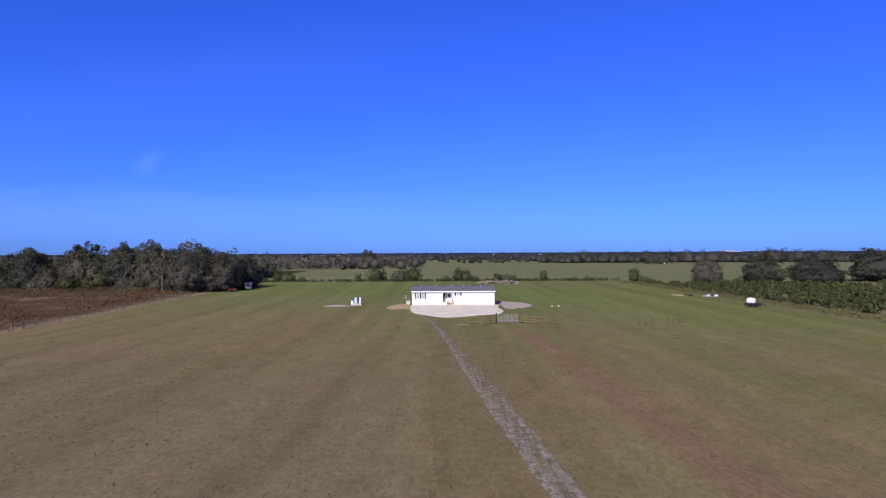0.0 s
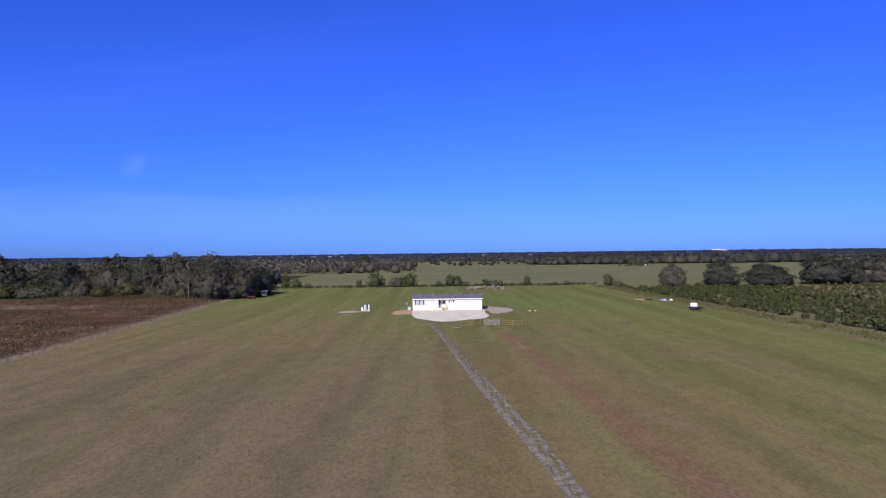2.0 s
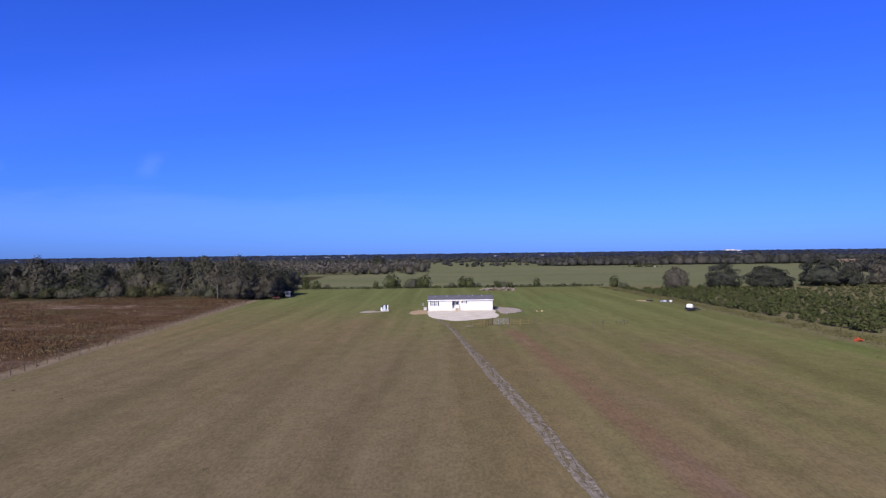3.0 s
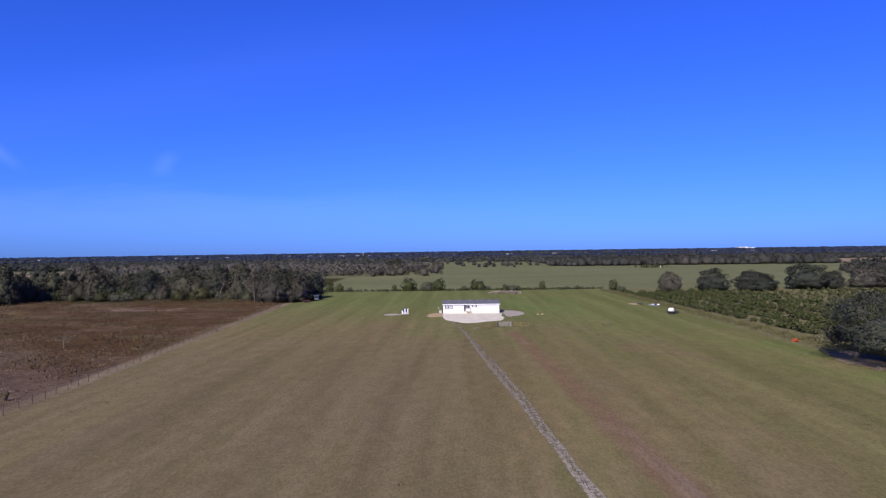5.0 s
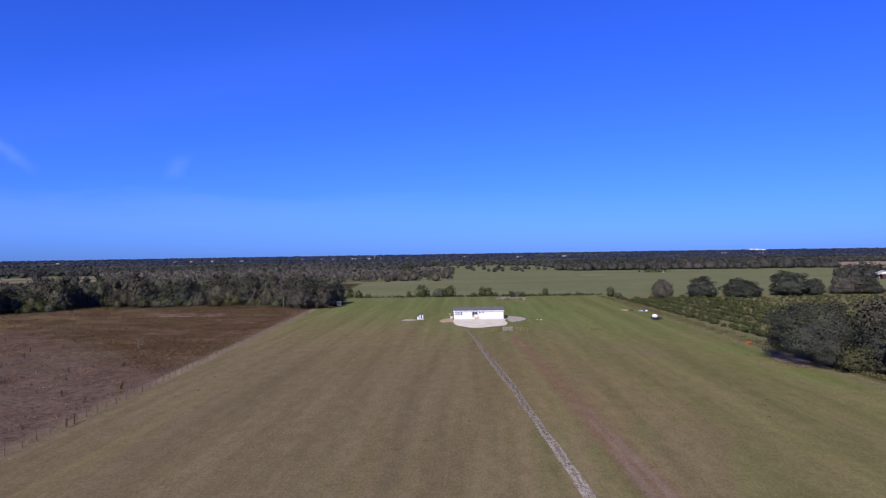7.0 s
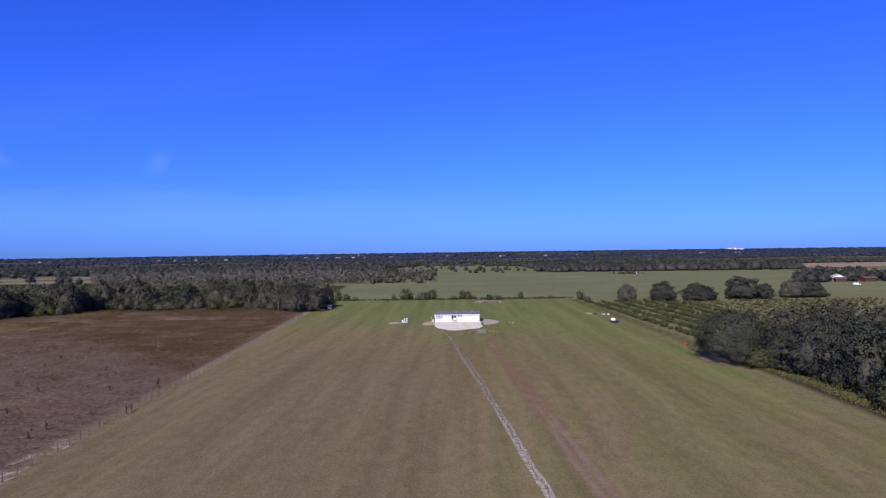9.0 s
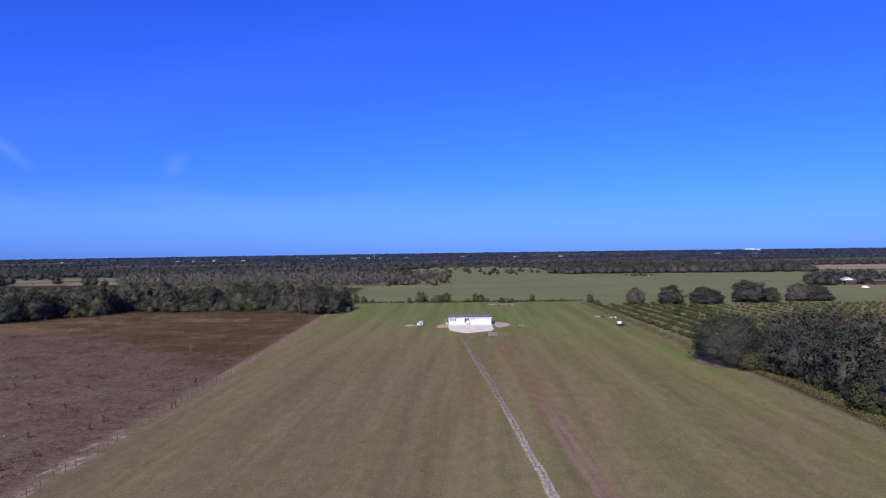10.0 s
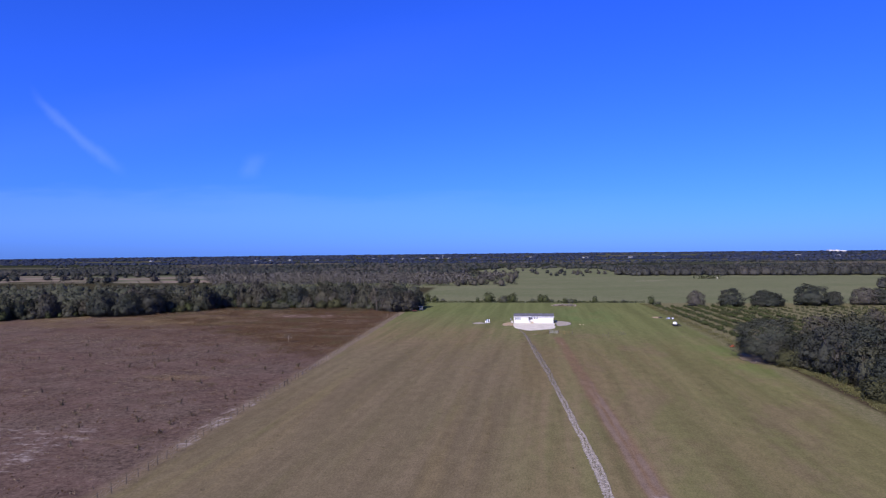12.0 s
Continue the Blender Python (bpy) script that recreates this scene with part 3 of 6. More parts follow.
def lathe(bm, prof, sides=20, at=(0, 0, 0)):
    """A turned shape: prof lists (radius, height)."""
    b = bmesh.new() if bm is None else bm
    rings = []
    for r, h in prof:
        rings.append([b.verts.new((at[0] + r * math.cos(2 * math.pi * k / sides), at[1] + r * math.sin(2 * math.pi * k / sides), at[2] + h)) for k in range(sides)])
    for r0, r1 in zip(rings, rings[1:]):
        for k in range(sides):
            b.faces.new((r0[k], r0[(k + 1) % sides], r1[(k + 1) % sides], r1[k]))
    b.faces.new(rings[0][::-1])
    b.faces.new(rings[-1])
    return b


def ico(sub):
    b = bmesh.new()
    bmesh.ops.create_icosphere(b, subdivisions=sub, radius=1)
    b.verts.ensure_lookup_table()
    v = np.array([q.co[:] for q in b.verts])
    f = np.array([[q.index for q in k.verts] for k in b.faces])
    b.free()
    return v, f


ICO0, ICO1, ICO2, ICO3 = ico(1), ico(2), ico(3), ico(4)


def unit(v):
    return v / np.maximum(np.linalg.norm(v, axis=1, keepdims=True), 1e-9)


def cards(rng, centre, normal, size, stretch=1.0):
    """Small leaf clumps: one bent quad at each centre, faced roughly along its normal."""
    n = len(centre)
    nn = unit(normal)
    u = unit(np.cross(nn, rng.normal(size=(n, 3))))
    w = np.cross(nn, u)
    s = size * rng.uniform(0.6, 1.35, (n, 1))
    a, b = u * s, w * s * stretch
    lift = nn * s * 0.35
    v = np.stack([centre - a - b * 0.5, centre + a * 0.35 - b + lift, centre + a + b * 0.55, centre - a * 0.3 + b + lift], 1).reshape(-1, 3)
    f = np.arange(4 * n).reshape(n, 4)
    return v, f


def crown_arrays(rng, radius, z0, z1, lobes, per, size, core=ICO0, fill=0.82, lobe_size=0.42, up=0.35):
    """A crown: uneven lobes on an ellipsoid, each an irregular core with leaf clumps round it."""
    zc, hz = z0 + 0.16 * (z1 - z0), (z1 - z0) * 0.84
    d = unit(rng.normal(size=(lobes, 3)) * np.array([1, 1, 0.9]) + np.array([0, 0, up]))
    d[:, 2] = np.abs(d[:, 2])
    r = lobe_size * radius * rng.uniform(0.6, 1.25, lobes)
    out = np.maximum(0.12, 1 - r / radius * rng.uniform(0.9, 1.5, lobes))
    c = d * out[:, None] * np.array([radius, radius, hz]) + np.array([0, 0, zc])
    squash = min(1.0, hz / radius * 1.1)
    vs, ns, tris, quads, base = [], [], [], [], 0
    if core is not None:
        for k in range(lobes):
            v = core[0] * (r[k] * fill * rng.uniform(0.8, 1.15, (len(core[0]), 1))) * np.array([1, 1, 0.85 * squash]) + c[k]
            vs.append(v)
            ns.append(unit(core[0] * 0.6 + d[k] * 0.5))
            tris.append(core[1] + base)
            base += len(v)
    k = rng.integers(0, lobes, per)
    dd = unit(rng.normal(size=(per, 3)) + np.array([0, 0, 0.25]))
    pos = c[k] + dd * (r[k] * (0.35 + 0.85 * rng.uniform(0, 1, per) ** 0.6))[:, None] * np.array([1, 1, 0.9 * squash])
    pos[:, 2] = np.maximum(pos[:, 2], z0 + size)
    v, f = cards(rng, pos, dd + rng.normal(size=(per, 3)) * 0.45, size)
    vs.append(v)
    ns.append(np.repeat(unit(dd * 0.6 + d[k] * 0.5 + rng.normal(size=(per, 3)) * 0.2), 4, axis=0))
    quads.append(f + base)
    return np.concatenate(vs), (np.concatenate(tris) if tris else np.zeros((0, 3), int)), np.concatenate(quads), c, np.concatenate(ns)


def dome_arrays(rng, radius, z0, z1, clumps, per, size, core=ICO1, uneven=0.3, clump=0.15, deep=0.70):
    """A broad crown: leaf sprays in many small clumps over an uneven dome, a rough dark heart inside."""
    bumps = unit(rng.normal(size=(12, 3)) + np.array([0, 0, 0.35]))
    amount = rng.uniform(-0.75, 1.0, 12) * uneven

    def surface(d, f):
        k = np.clip(0.88 + (np.exp(7.0 * (d @ bumps.T - 1)) * amount).sum(1), 0.6, 1.08) * f
        rise = np.where(d[:, 2] > 0, 0.25 + 0.75 * d[:, 2] * k, 0.25 + 0.25 * d[:, 2])
        wide = np.sqrt(np.maximum(0.0, 1 - np.minimum(d[:, 2], 0) ** 2 * 0.55 - np.maximum(d[:, 2], 0) ** 2)) / np.maximum(np.hypot(d[:, 0], d[:, 1]), 1e-6)
        return np.c_[d[:, :2] * (wide * radius * k)[:, None], z0 + (z1 - z0) * rise]

    heart = core[0]
    v0 = surface(heart, deep * rng.uniform(0.86, 1.08, len(heart)))
    d = rng.normal(size=(clumps, 3)) + np.array([0, 0, 0.12])
    d[:, 2] = np.where(d[:, 2] < -0.9, -d[:, 2], d[:, 2])
    d = unit(d)
    c = surface(d, rng.uniform(0.80, 1.02, clumps))
    r = clump * radius * rng.uniform(0.55, 1.45, clumps)
    n = int(per * 0.6)
    k = rng.integers(0, clumps, n)
    e = unit(rng.normal(size=(n, 3)) + d[k] * 0.55) * rng.uniform(0.45, 1.08, (n, 1)) ** 0.6
    pos = c[k] + e * r[k][:, None] * np.array([1, 1, 0.8])
    d2 = unit(rng.normal(size=(per - n, 3)) + np.array([0, 0, 0.05]))
    pos = np.concatenate([pos, surface(d2, rng.uniform(0.80, 1.0, per - n))])
    out = np.concatenate([d[k] * 0.4 + unit(e) * 0.8, d2])
    pos[:, 2] = np.maximum(pos[:, 2], z0 + size * rng.uniform(0.3, 2.0, per))
    v, f = cards(rng, pos, out + rng.normal(size=(per, 3)) * 0.4, size)
    soft = np.concatenate([d[k] * 0.35 + unit(e) * 0.8, d2 * 1.0]) + rng.normal(size=(per, 3)) * 0.15
    order = np.argsort(-c[:, 2])
    return np.concatenate([v0, v]), core[1], f + len(v0), c[order][:: max(1, clumps // 12)], np.concatenate([unit(heart), np.repeat(unit(soft), 4, axis=0)])


def limbs(rng, height, radius, targets, trunk_top, lean=0.0):
    """Trunk and limbs that run to the crown's lobes."""
    top = Vector((rng.normal() * 0.2 + lean, rng.normal() * 0.2, trunk_top))
    b = tube(None, [(0, 0, -0.1), (0.03, 0, 0.25), tuple(top * 0.55), tuple(top)], [radius * 1.6, radius * 1.15, radius, radius * 0.8], 8)
    for c in targets:
        c = Vector(c)
        mid = top.lerp(c, 0.5) + Vector((0, 0, -0.12 * height * rng.uniform(0, 1)))
        tube(b, [tuple(top - Vector((0, 0, 0.2))), tuple(mid), tuple(c)], [radius * 0.55, radius * 0.33, radius * 0.1], 6)
    return b


def tree_kind(seed, radius, height, clear, lobes, per, size, leaf, bark, trunk=0.25, core=ICO1, limbs_n=7, **kw):
    """Meshes of one kind of tree: trunk and crown."""
    rng = np.random.default_rng(seed)
    v, t, q, c, nrm = dome_arrays(rng, radius, clear, height, lobes, per, size, core, **kw)
    crown = mesh_from("crown", v, [t, q], leaf, normals=nrm)
    b = limbs(rng, height, trunk, c[:limbs_n], max(clear * 0.9, height * 0.22))
    me = bpy.data.meshes.new("trunk")
    b.to_mesh(me)
    b.free()
    me.materials.append(bark)
    return me, crown


def bare_tree_kind(seed, height, bark, twigs=90):
    """A leafless tree: trunk, limbs, forking twigs."""
    rng = np.random.default_rng(seed)
    b = bmesh.new()

    def grow(p, d, length, r, depth):
        q = p + d * length
        tube(b, [tuple(p), tuple((p + q) / 2 + Vector(rng.normal(size=3) * length * 0.05)), tuple(q)], [r, r * 0.8, r * 0.6], 5, False)
        if depth:
            for _ in range(3 if depth > 1 else 4):
                e = (d + Vector(rng.normal(size=3)) * 0.55 + Vector((0, 0, 0.15))).normalized()
                grow(p + d * length * rng.uniform(0.6, 1.0), e, length * rng.uniform(0.55, 0.8), r * 0.55, depth - 1)

    grow(Vector((0, 0, -0.1)), Vector((0.03, 0, 1)).normalized(), height * 0.38, height * 0.02, 4)
    me = bpy.data.meshes.new("branches")
    b.to_mesh(me)
    b.free()
    me.materials.append(bark)
    return me


def plant_tree(name, kinds, x, y, s, label, category, group="", rot=None, tall=1.0):
    trunk, crown = kinds
    ob = thing(name, pose(x, y, 0, 0, 0, random.uniform(0, 360) if rot is None else rot) @ Matrix.Diagonal((s, s, s * tall, 1)), label, category, group)
    part("trunk", trunk, None, ob)
    part("crown", crown, None, ob)
    return ob


def far_rise(x, y):
    """The land swells gently towards the horizon."""
    return 6.0 * max(0.0, (math.hypot(x, y) - 2600) / 2000) ** 1.5


def scatter(name, rng, places, templates, mat, label, category, scale=(0.8, 1.25), tall=(0.85, 1.2)):
    """One object of many plants that nobody could count: turned and sized copies of template arrays."""
    vs, ns, ts, qs, base = [], [], [], [], 0
    which = rng.integers(0, len(templates), len(places))
    for i, (x, y) in enumerate(places):
        v, t, q = templates[which[i]][:3]
        a, s = rng.uniform(0, 6.283), rng.uniform(*scale)
        ca, sa = math.cos(a) * s, math.sin(a) * s
        w = np.empty_like(v)
        w[:, 0] = v[:, 0] * ca - v[:, 1] * sa + x
        w[:, 1] = v[:, 0] * sa + v[:, 1] * ca + y
        w[:, 2] = v[:, 2] * s * rng.uniform(*tall) + far_rise(x, y)
        n = templates[which[i]][4] if len(templates[which[i]]) > 4 else None
        if n is not None:
            cu, su = math.cos(a), math.sin(a)
            ns.append(np.c_[n[:, 0] * cu - n[:, 1] * su, n[:, 0] * su + n[:, 1] * cu, n[:, 2]])
        vs.append(w)
        ts.append(t + base)
        qs.append(q + base)
        base += len(v)
    me = mesh_from(name, np.concatenate(vs), [np.concatenate(ts), np.concatenate(qs)], mat, normals=np.concatenate(ns) if ns else None)
    return tagged(new(name, me), label, category, kind="stuff")


def fill(rng, n, x0, x1, y0, y1, ok, gap):
    """Up to n places in a rectangle, at least gap apart, where ok(x, y) holds."""
    out, cells = [], {}
    for _ in range(n * 6):
        x, y = rng.uniform(x0, x1), rng.uniform(y0, y1)
        if not ok(x, y):
            continue
        cx, cy = int(x // gap), int(y // gap)
        if any((x - a) ** 2 + (y - b) ** 2 < gap * gap for i in (-1, 0, 1) for j in (-1, 0, 1) for a, b in cells.get((cx + i, cy + j), ())):
            continue
        cells.setdefault((cx, cy), []).append((x, y))
        out.append((x, y))
        if len(out) >= n:
            break
    return out


# ---------------------------------------------------------------- ground
def ground():
    rings = [0, 60, 160, 400, 1000, 2200, 2600, 3000, 3500, 4000, 4400, 4700]
    n = 64
    vs, fs = [(0, 40, 0)], []
    for r in rings[1:]:
        ring = [(r * math.cos(2 * math.pi * k / n), 40 + r * math.sin(2 * math.pi * k / n)) for k in range(n)]
        vs += [(x, y, far_rise(x, y) if r > 2600 else 0) for x, y in ring]
    tri = [(0, 1 + k, 1 + (k + 1) % n) for k in range(n)]
    for i in range(len(rings) - 2):
        a, b = 1 + i * n, 1 + (i + 1) * n
        fs += [(a + k, b + k, b + (k + 1) % n, a + (k + 1) % n) for k in range(n)]
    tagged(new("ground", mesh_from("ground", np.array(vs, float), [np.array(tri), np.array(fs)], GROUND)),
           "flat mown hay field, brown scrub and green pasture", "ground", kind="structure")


ground()


def wheel_track(line, widths, step=0.8):
    """A worn track along a line, a few millimetres above the sward; each point knows how far across the track it lies."""
    pts = np.array(line, float)
    seg = np.r_[0, np.cumsum(np.linalg.norm(np.diff(pts, axis=0), axis=1))]
    s = np.arange(0, seg[-1], step)
    k = np.ones(15) / 15
    xs, ys = (np.convolve(np.pad(np.interp(s, seg, pts[:, i]), 7, "edge"), k, "valid") for i in (0, 1))
    w = np.interp(s, seg, widths)
    cols = np.linspace(-1.15, 1.15, 9)
    v = np.stack([np.c_[xs + c * w / 2, ys, np.full(len(s), 0.006 + 0.012 * (1.15 - abs(c)))] for c in cols], 1).reshape(-1, 3)
    n = len(cols)
    i = (np.arange(len(s) - 1)[:, None] * n + np.arange(n - 1)[None, :]).ravel()
    me = mesh_from("dirt_track", v, np.c_[i, i + 1, i + n + 1, i + n], TRACK)
    me.attributes.new("across", "FLOAT", "POINT").data.foreach_set("value", np.tile(cols, len(s)).astype(np.float32))
    return tagged(new("dirt_track", me), "sandy wheel track worn through the grass", "track", kind="structure")


def patch(name, rng, cx, cy, outline, z, mat, label, category, n=72, jag=0.03):
    """A patch of other soil: outline gives radii (along x and y) by a superellipse and an uneven rim."""
    rx, ry, power = outline
    vs = [(cx, cy, z)]
    for ring in (0.5, 0.85, 1.0):
        for k in range(n):
            a = 2 * math.pi * k / n
            c, s = math.cos(a), math.sin(a)
            e = 1 + jag * (math.sin(3 * a + cx) + 0.7 * math.sin(7 * a + cy) + rng.normal() * 0.6)
            q = (abs(c) ** power + abs(s) ** power) ** (-1 / power)
            vs.append((cx + rx * q * c * ring * e, cy + ry * q * s * ring * e, z if ring < 1 else 0.004))
    tri = [(0, 1 + k, 1 + (k + 1) % n) for k in range(n)]
    quad = [(o + k, o + n + k, o + n + (k + 1) % n, o + (k + 1) % n) for o in (1, 1 + n) for k in range(n)]
    me = mesh_from(name, np.array(vs), [np.array(tri), np.array(quad)], mat)
    me.attributes.new("inner", "FLOAT", "POINT").data.foreach_set("value", np.repeat([1.0, 1.0, 0.35, 0.0], [1, n, n, n]).astype(np.float32))
    return tagged(new(name, me), label, category, kind="structure")


def outline_patch(name, pts, z, mat, label, category, jag=0.12):
    """A patch of other soil inside a rounded outline."""
    r = np.random.default_rng(len(name))
    p = np.array(pts, float)
    n, q = len(p), []
    for i in range(n):
        a, b, c, d = p[i - 1], p[i], p[(i + 1) % n], p[(i + 2) % n]
        for t in np.arange(0, 1, 0.125):
            q.append(0.5 * (2 * b + (c - a) * t + (2 * a - 5 * b + 4 * c - d) * t * t + (3 * b - a - 3 * c + d) * t ** 3))
    q = np.array(q) + r.normal(size=(len(q), 2)) * jag
    mid = q.mean(axis=0)
    k = len(q)
    v = np.concatenate([[[*mid, z]], np.c_[mid + (q - mid) * 0.6, np.full(k, z)], np.c_[mid + (q - mid) * 0.93, np.full(k, z)], np.c_[q, np.full(k, 0.004)]])
    i = np.arange(k)
    j = (i + 1) % k
    me = mesh_from(name, v, [np.c_[np.zeros(k, int), 1 + i, 1 + j], np.concatenate([np.c_[o + i, o + k + i, o + k + j, o + j] for o in (1, 1 + k)])], mat)
    me.attributes.new("inner", "FLOAT", "POINT").data.foreach_set("value", np.repeat([1.0, 0.9, 0.2, 0.0], [1, k, k, k]).astype(np.float32))
    return tagged(new(name, me), label, category, kind="structure")


rng = np.random.default_rng(5)
LINE = [(-5.4, 119), (-3.8, 112), (-2.2, 102), (-0.4, 86), (1.3, 68), (2.75, 54), (3.65, 45), (4.5, 36), (5.55, 27), (6.88, 10), (8.03, -3), (9.0, -14), (10.2, -29), (11.45, -44), (12.45, -59), (14, -90), (16, -130), (19, -190), (23, -260)]
wheel_track(LINE, [1.1, 1.1, 1.2, 1.3, 1.8, 2.2, 2.3, 2.3, 2.0, 1.65, 1.55, 1.6, 1.7, 1.9, 1.9, 1.9, 1.9, 1.9, 1.9])
outline_patch("house_pad", [(-7.5, 138.9), (1, 139.2), (9.3, 138.9), (9.5, 131), (9.9, 124), (8.4, 118), (5, 115.5), (2, 113), (-1, 112.2), (-3.6, 115.5), (-6.0, 119.5), (-7.2, 126)], 0.06, PAD, "white crushed limerock pad before the house", "pad", 0.06)
outline_patch("gravel_patch", [(9.0, 149), (13, 148.5), (16.2, 144), (17.4, 138), (16.2, 131.5), (13, 127.5), (10.6, 127), (10.2, 133), (9.6, 141)], 0.03, GRAVEL, "grey sandy gravel patch beside the house", "gravel", 0.07)
patch("orange_sand_patch", rng, -9.6, 134, (3.2, 7.5, 2.2), 0.03, ORANGE_SAND, "orange sandy bare ground beside the house", "soil", jag=0.07)
patch("pump_sand_patch", rng, -22.8, 137.2, (3.2, 3.2, 2.2), 0.03, GRAVEL, "pale bare sand by the water tanks", "soil", jag=0.08)
patch("oak_shade_litter", rng, 66.0, 49.0, (6.6, 11.5, 2.2), 0.03, SHADE_LITTER, "brown litter patch sized to the oak's shadow, warming its tone", "litter", jag=0.08)
patch("clay_patch", rng, 56.5, 165, (2.2, 4.0, 2.2), 0.04, ORANGE_SAND, "orange clay patch at the field's edge", "soil", jag=0.08)


# ---------------------------------------------------------------- the house
HX0, HX1, HY0, HY1, EAVE, RIDGE = -7.62, 9.26, 138.65, 146.6, 2.72, 3.66


def house():
    h = thing("mobile_home", pose(0, 0, 0), "white mobile home with grey shingle roof", "house")
    t = 0.14
    ax0, ax1, ad = -1.36, 0.62, 1.5          # recessed entrance
    b = bmesh.new()
    box(b, HX0, ax0, HY0, HY0 + t, 0.55, EAVE)
    box(b, ax1, HX1, HY0, HY0 + t, 0.55, EAVE)
    box(b, ax0, ax1, HY0 + 0.003, HY0 + t, EAVE - 0.2, EAVE)
    part("front_wall", b, WHITE, h)
    part("rear_wall", box(None, HX0, HX1, HY1 - t, HY1, 0.55, EAVE), WHITE, h)
    for nm, x in (("end_wall", HX0), ("end_wall", HX1 - t)):
        b = bmesh.new()
        ym = (HY0 + HY1) / 2
        prof = [(HY0 + t, 0.55), (HY1 - t, 0.55), (HY1 - t, EAVE), (ym, RIDGE - 0.1), (HY0 + t, EAVE)]
        r0 = [b.verts.new((x, y, z)) for y, z in prof]
        r1 = [b.verts.new((x + t, y, z)) for y, z in prof]
        b.faces.new(r0)
        b.faces.new(r1[::-1])
        for k in range(5):
            b.faces.new((r0[k], r1[k], r1[(k + 1) % 5], r0[(k + 1) % 5]))
        bmesh.ops.recalc_face_normals(b, faces=b.faces)
        part(nm, b, WHITE, h)
    # siding laps, set a little proud
    z = 0.62
    lap_l = box(None, HX0, ax0 - 0.1, HY0 - 0.014, HY0 - 0.002, 0, 0.012)
    lap_r = box(None, ax1 + 0.1, HX1, HY0 - 0.014, HY0 - 0.002, 0, 0.012)
    ml, mr = bpy.data.meshes.new("lap"), bpy.data.meshes.new("lap")
    lap_l.to_mesh(ml), lap_r.to_mesh(mr)
    lap_l.free(), lap_r.free()
    ml.materials.append(TRIM), mr.materials.append(TRIM)
    while z < EAVE - 0.2:
        for me in (ml, mr):
            o = part("siding_lap", me, None, h)
            o.location.z = z
        z += 0.2
    # skirting
    b = bmesh.new()
    box(b, HX0 + 0.02, HX1 - 0.02, HY0 + 0.03, HY0 + 0.07, 0, 0.55)
    box(b, HX0 + 0.02, HX1 - 0.02, HY1 - 0.07, HY1 - 0.03, 0, 0.55)
    box(b, HX0 + 0.02, HX0 + 0.06, HY0 + 0.07, HY1 - 0.07, 0, 0.55)
    box(b, HX1 - 0.06, HX1 - 0.02, HY0 + 0.07, HY1 - 0.07, 0, 0.55)
    part("skirting", b, SKIRT, h, "white ribbed skirting panels")
    # recess walls
    b = bmesh.new()
    box(b, ax0 - 0.1, ax0, HY0 + t, HY0 + ad, 0.55, EAVE - 0.06)
    box(b, ax1, ax1 + 0.1, HY0 + t, HY0 + ad, 0.55, EAVE - 0.06)
    box(b, ax0, ax1, HY0 + ad - 0.1, HY0 + ad, 0.55, EAVE - 0.06)
    part("entrance_recess", b, SKIRT, h)
    part("porch_floor", box(None, ax0, ax1, HY0 + 0.08, HY0 + ad - 0.1, 0.5, 0.6), CONCRETE, h)
    part("porch_ceiling", box(None, ax0, ax1, HY0 + t, HY0 + ad - 0.1, EAVE - 0.2, EAVE - 0.12), TRIM, h)
    for x in (ax0, ax1):
        part("corner_trim", box(None, x - 0.1, x + 0.02, HY0 - 0.02, HY0 - 0.003, 0.55, EAVE - 0.1), TRIM, h)
    for x in (HX0 - 0.02, HX1 - 0.08):
        part("corner_trim", box(None, x, x + 0.1, HY0 - 0.02, HY0 - 0.003, 0.0, EAVE - 0.1), TRIM, h)
    dy = HY0 + ad - 0.1
    d = part("front_door", box(None, -0.5, 0.42, dy - 0.06, dy - 0.004, 0.6, 2.5, 0.01), TRIM, h, "white panelled front door with a dark oval pane")
    b = bmesh.new()
    ring = [b.verts.new((-0.04 + 0.24 * math.cos(a), dy - 0.068, 1.85 + 0.42 * math.sin(a))) for a in (2 * math.pi * k / 20 for k in range(20))]
    rim = [b.verts.new((v.co.x, dy - 0.058, v.co.z)) for v in ring]
    b.faces.new(ring)
    for k in range(20):
        b.faces.new((ring[k], ring[(k + 1) % 20], rim[(k + 1) % 20], rim[k]))
    bmesh.ops.recalc_face_normals(b, faces=b.faces)
    part("oval_pane", b, GLASS, d)
    part("door_handle", lathe(None, [(0.01, 0), (0.03, 0.01), (0.03, 0.05), (0.01, 0.06)], 10, (0.34, dy - 0.1, 1.55)), GALV, d)
    part("porch_light", box(None, -0.95, -0.75, dy - 0.12, dy - 0.004, 1.95, 2.25, 0.02), BLACK, h, "black wall lantern")
    # dark panel on the recess's back wall, left of the door
    part("recess_dark_panel", box(None, -1.3, -0.95, dy - 0.05, dy - 0.004, 1.25, 2.4, 0.01), SHUTTER, h)

    def window(x0, x1, z0, z1, side=0.3, cols=1):
        w = part("window", box(None, x0 - 0.06, x1 + 0.06, HY0 - 0.045, HY0 - 0.016, z0 - 0.06, z1 + 0.06), TRIM, h)
        step = (x1 - x0) / cols
        zm = (z0 + z1) / 2
        for i in range(cols):
            for a, c in ((z0, zm - 0.02), (zm + 0.02, z1)):
                part("pane", box(None, x0 + i * step + 0.02, x0 + (i + 1) * step - 0.02, HY0 - 0.056, HY0 - 0.048, a, c), BLIND, w)
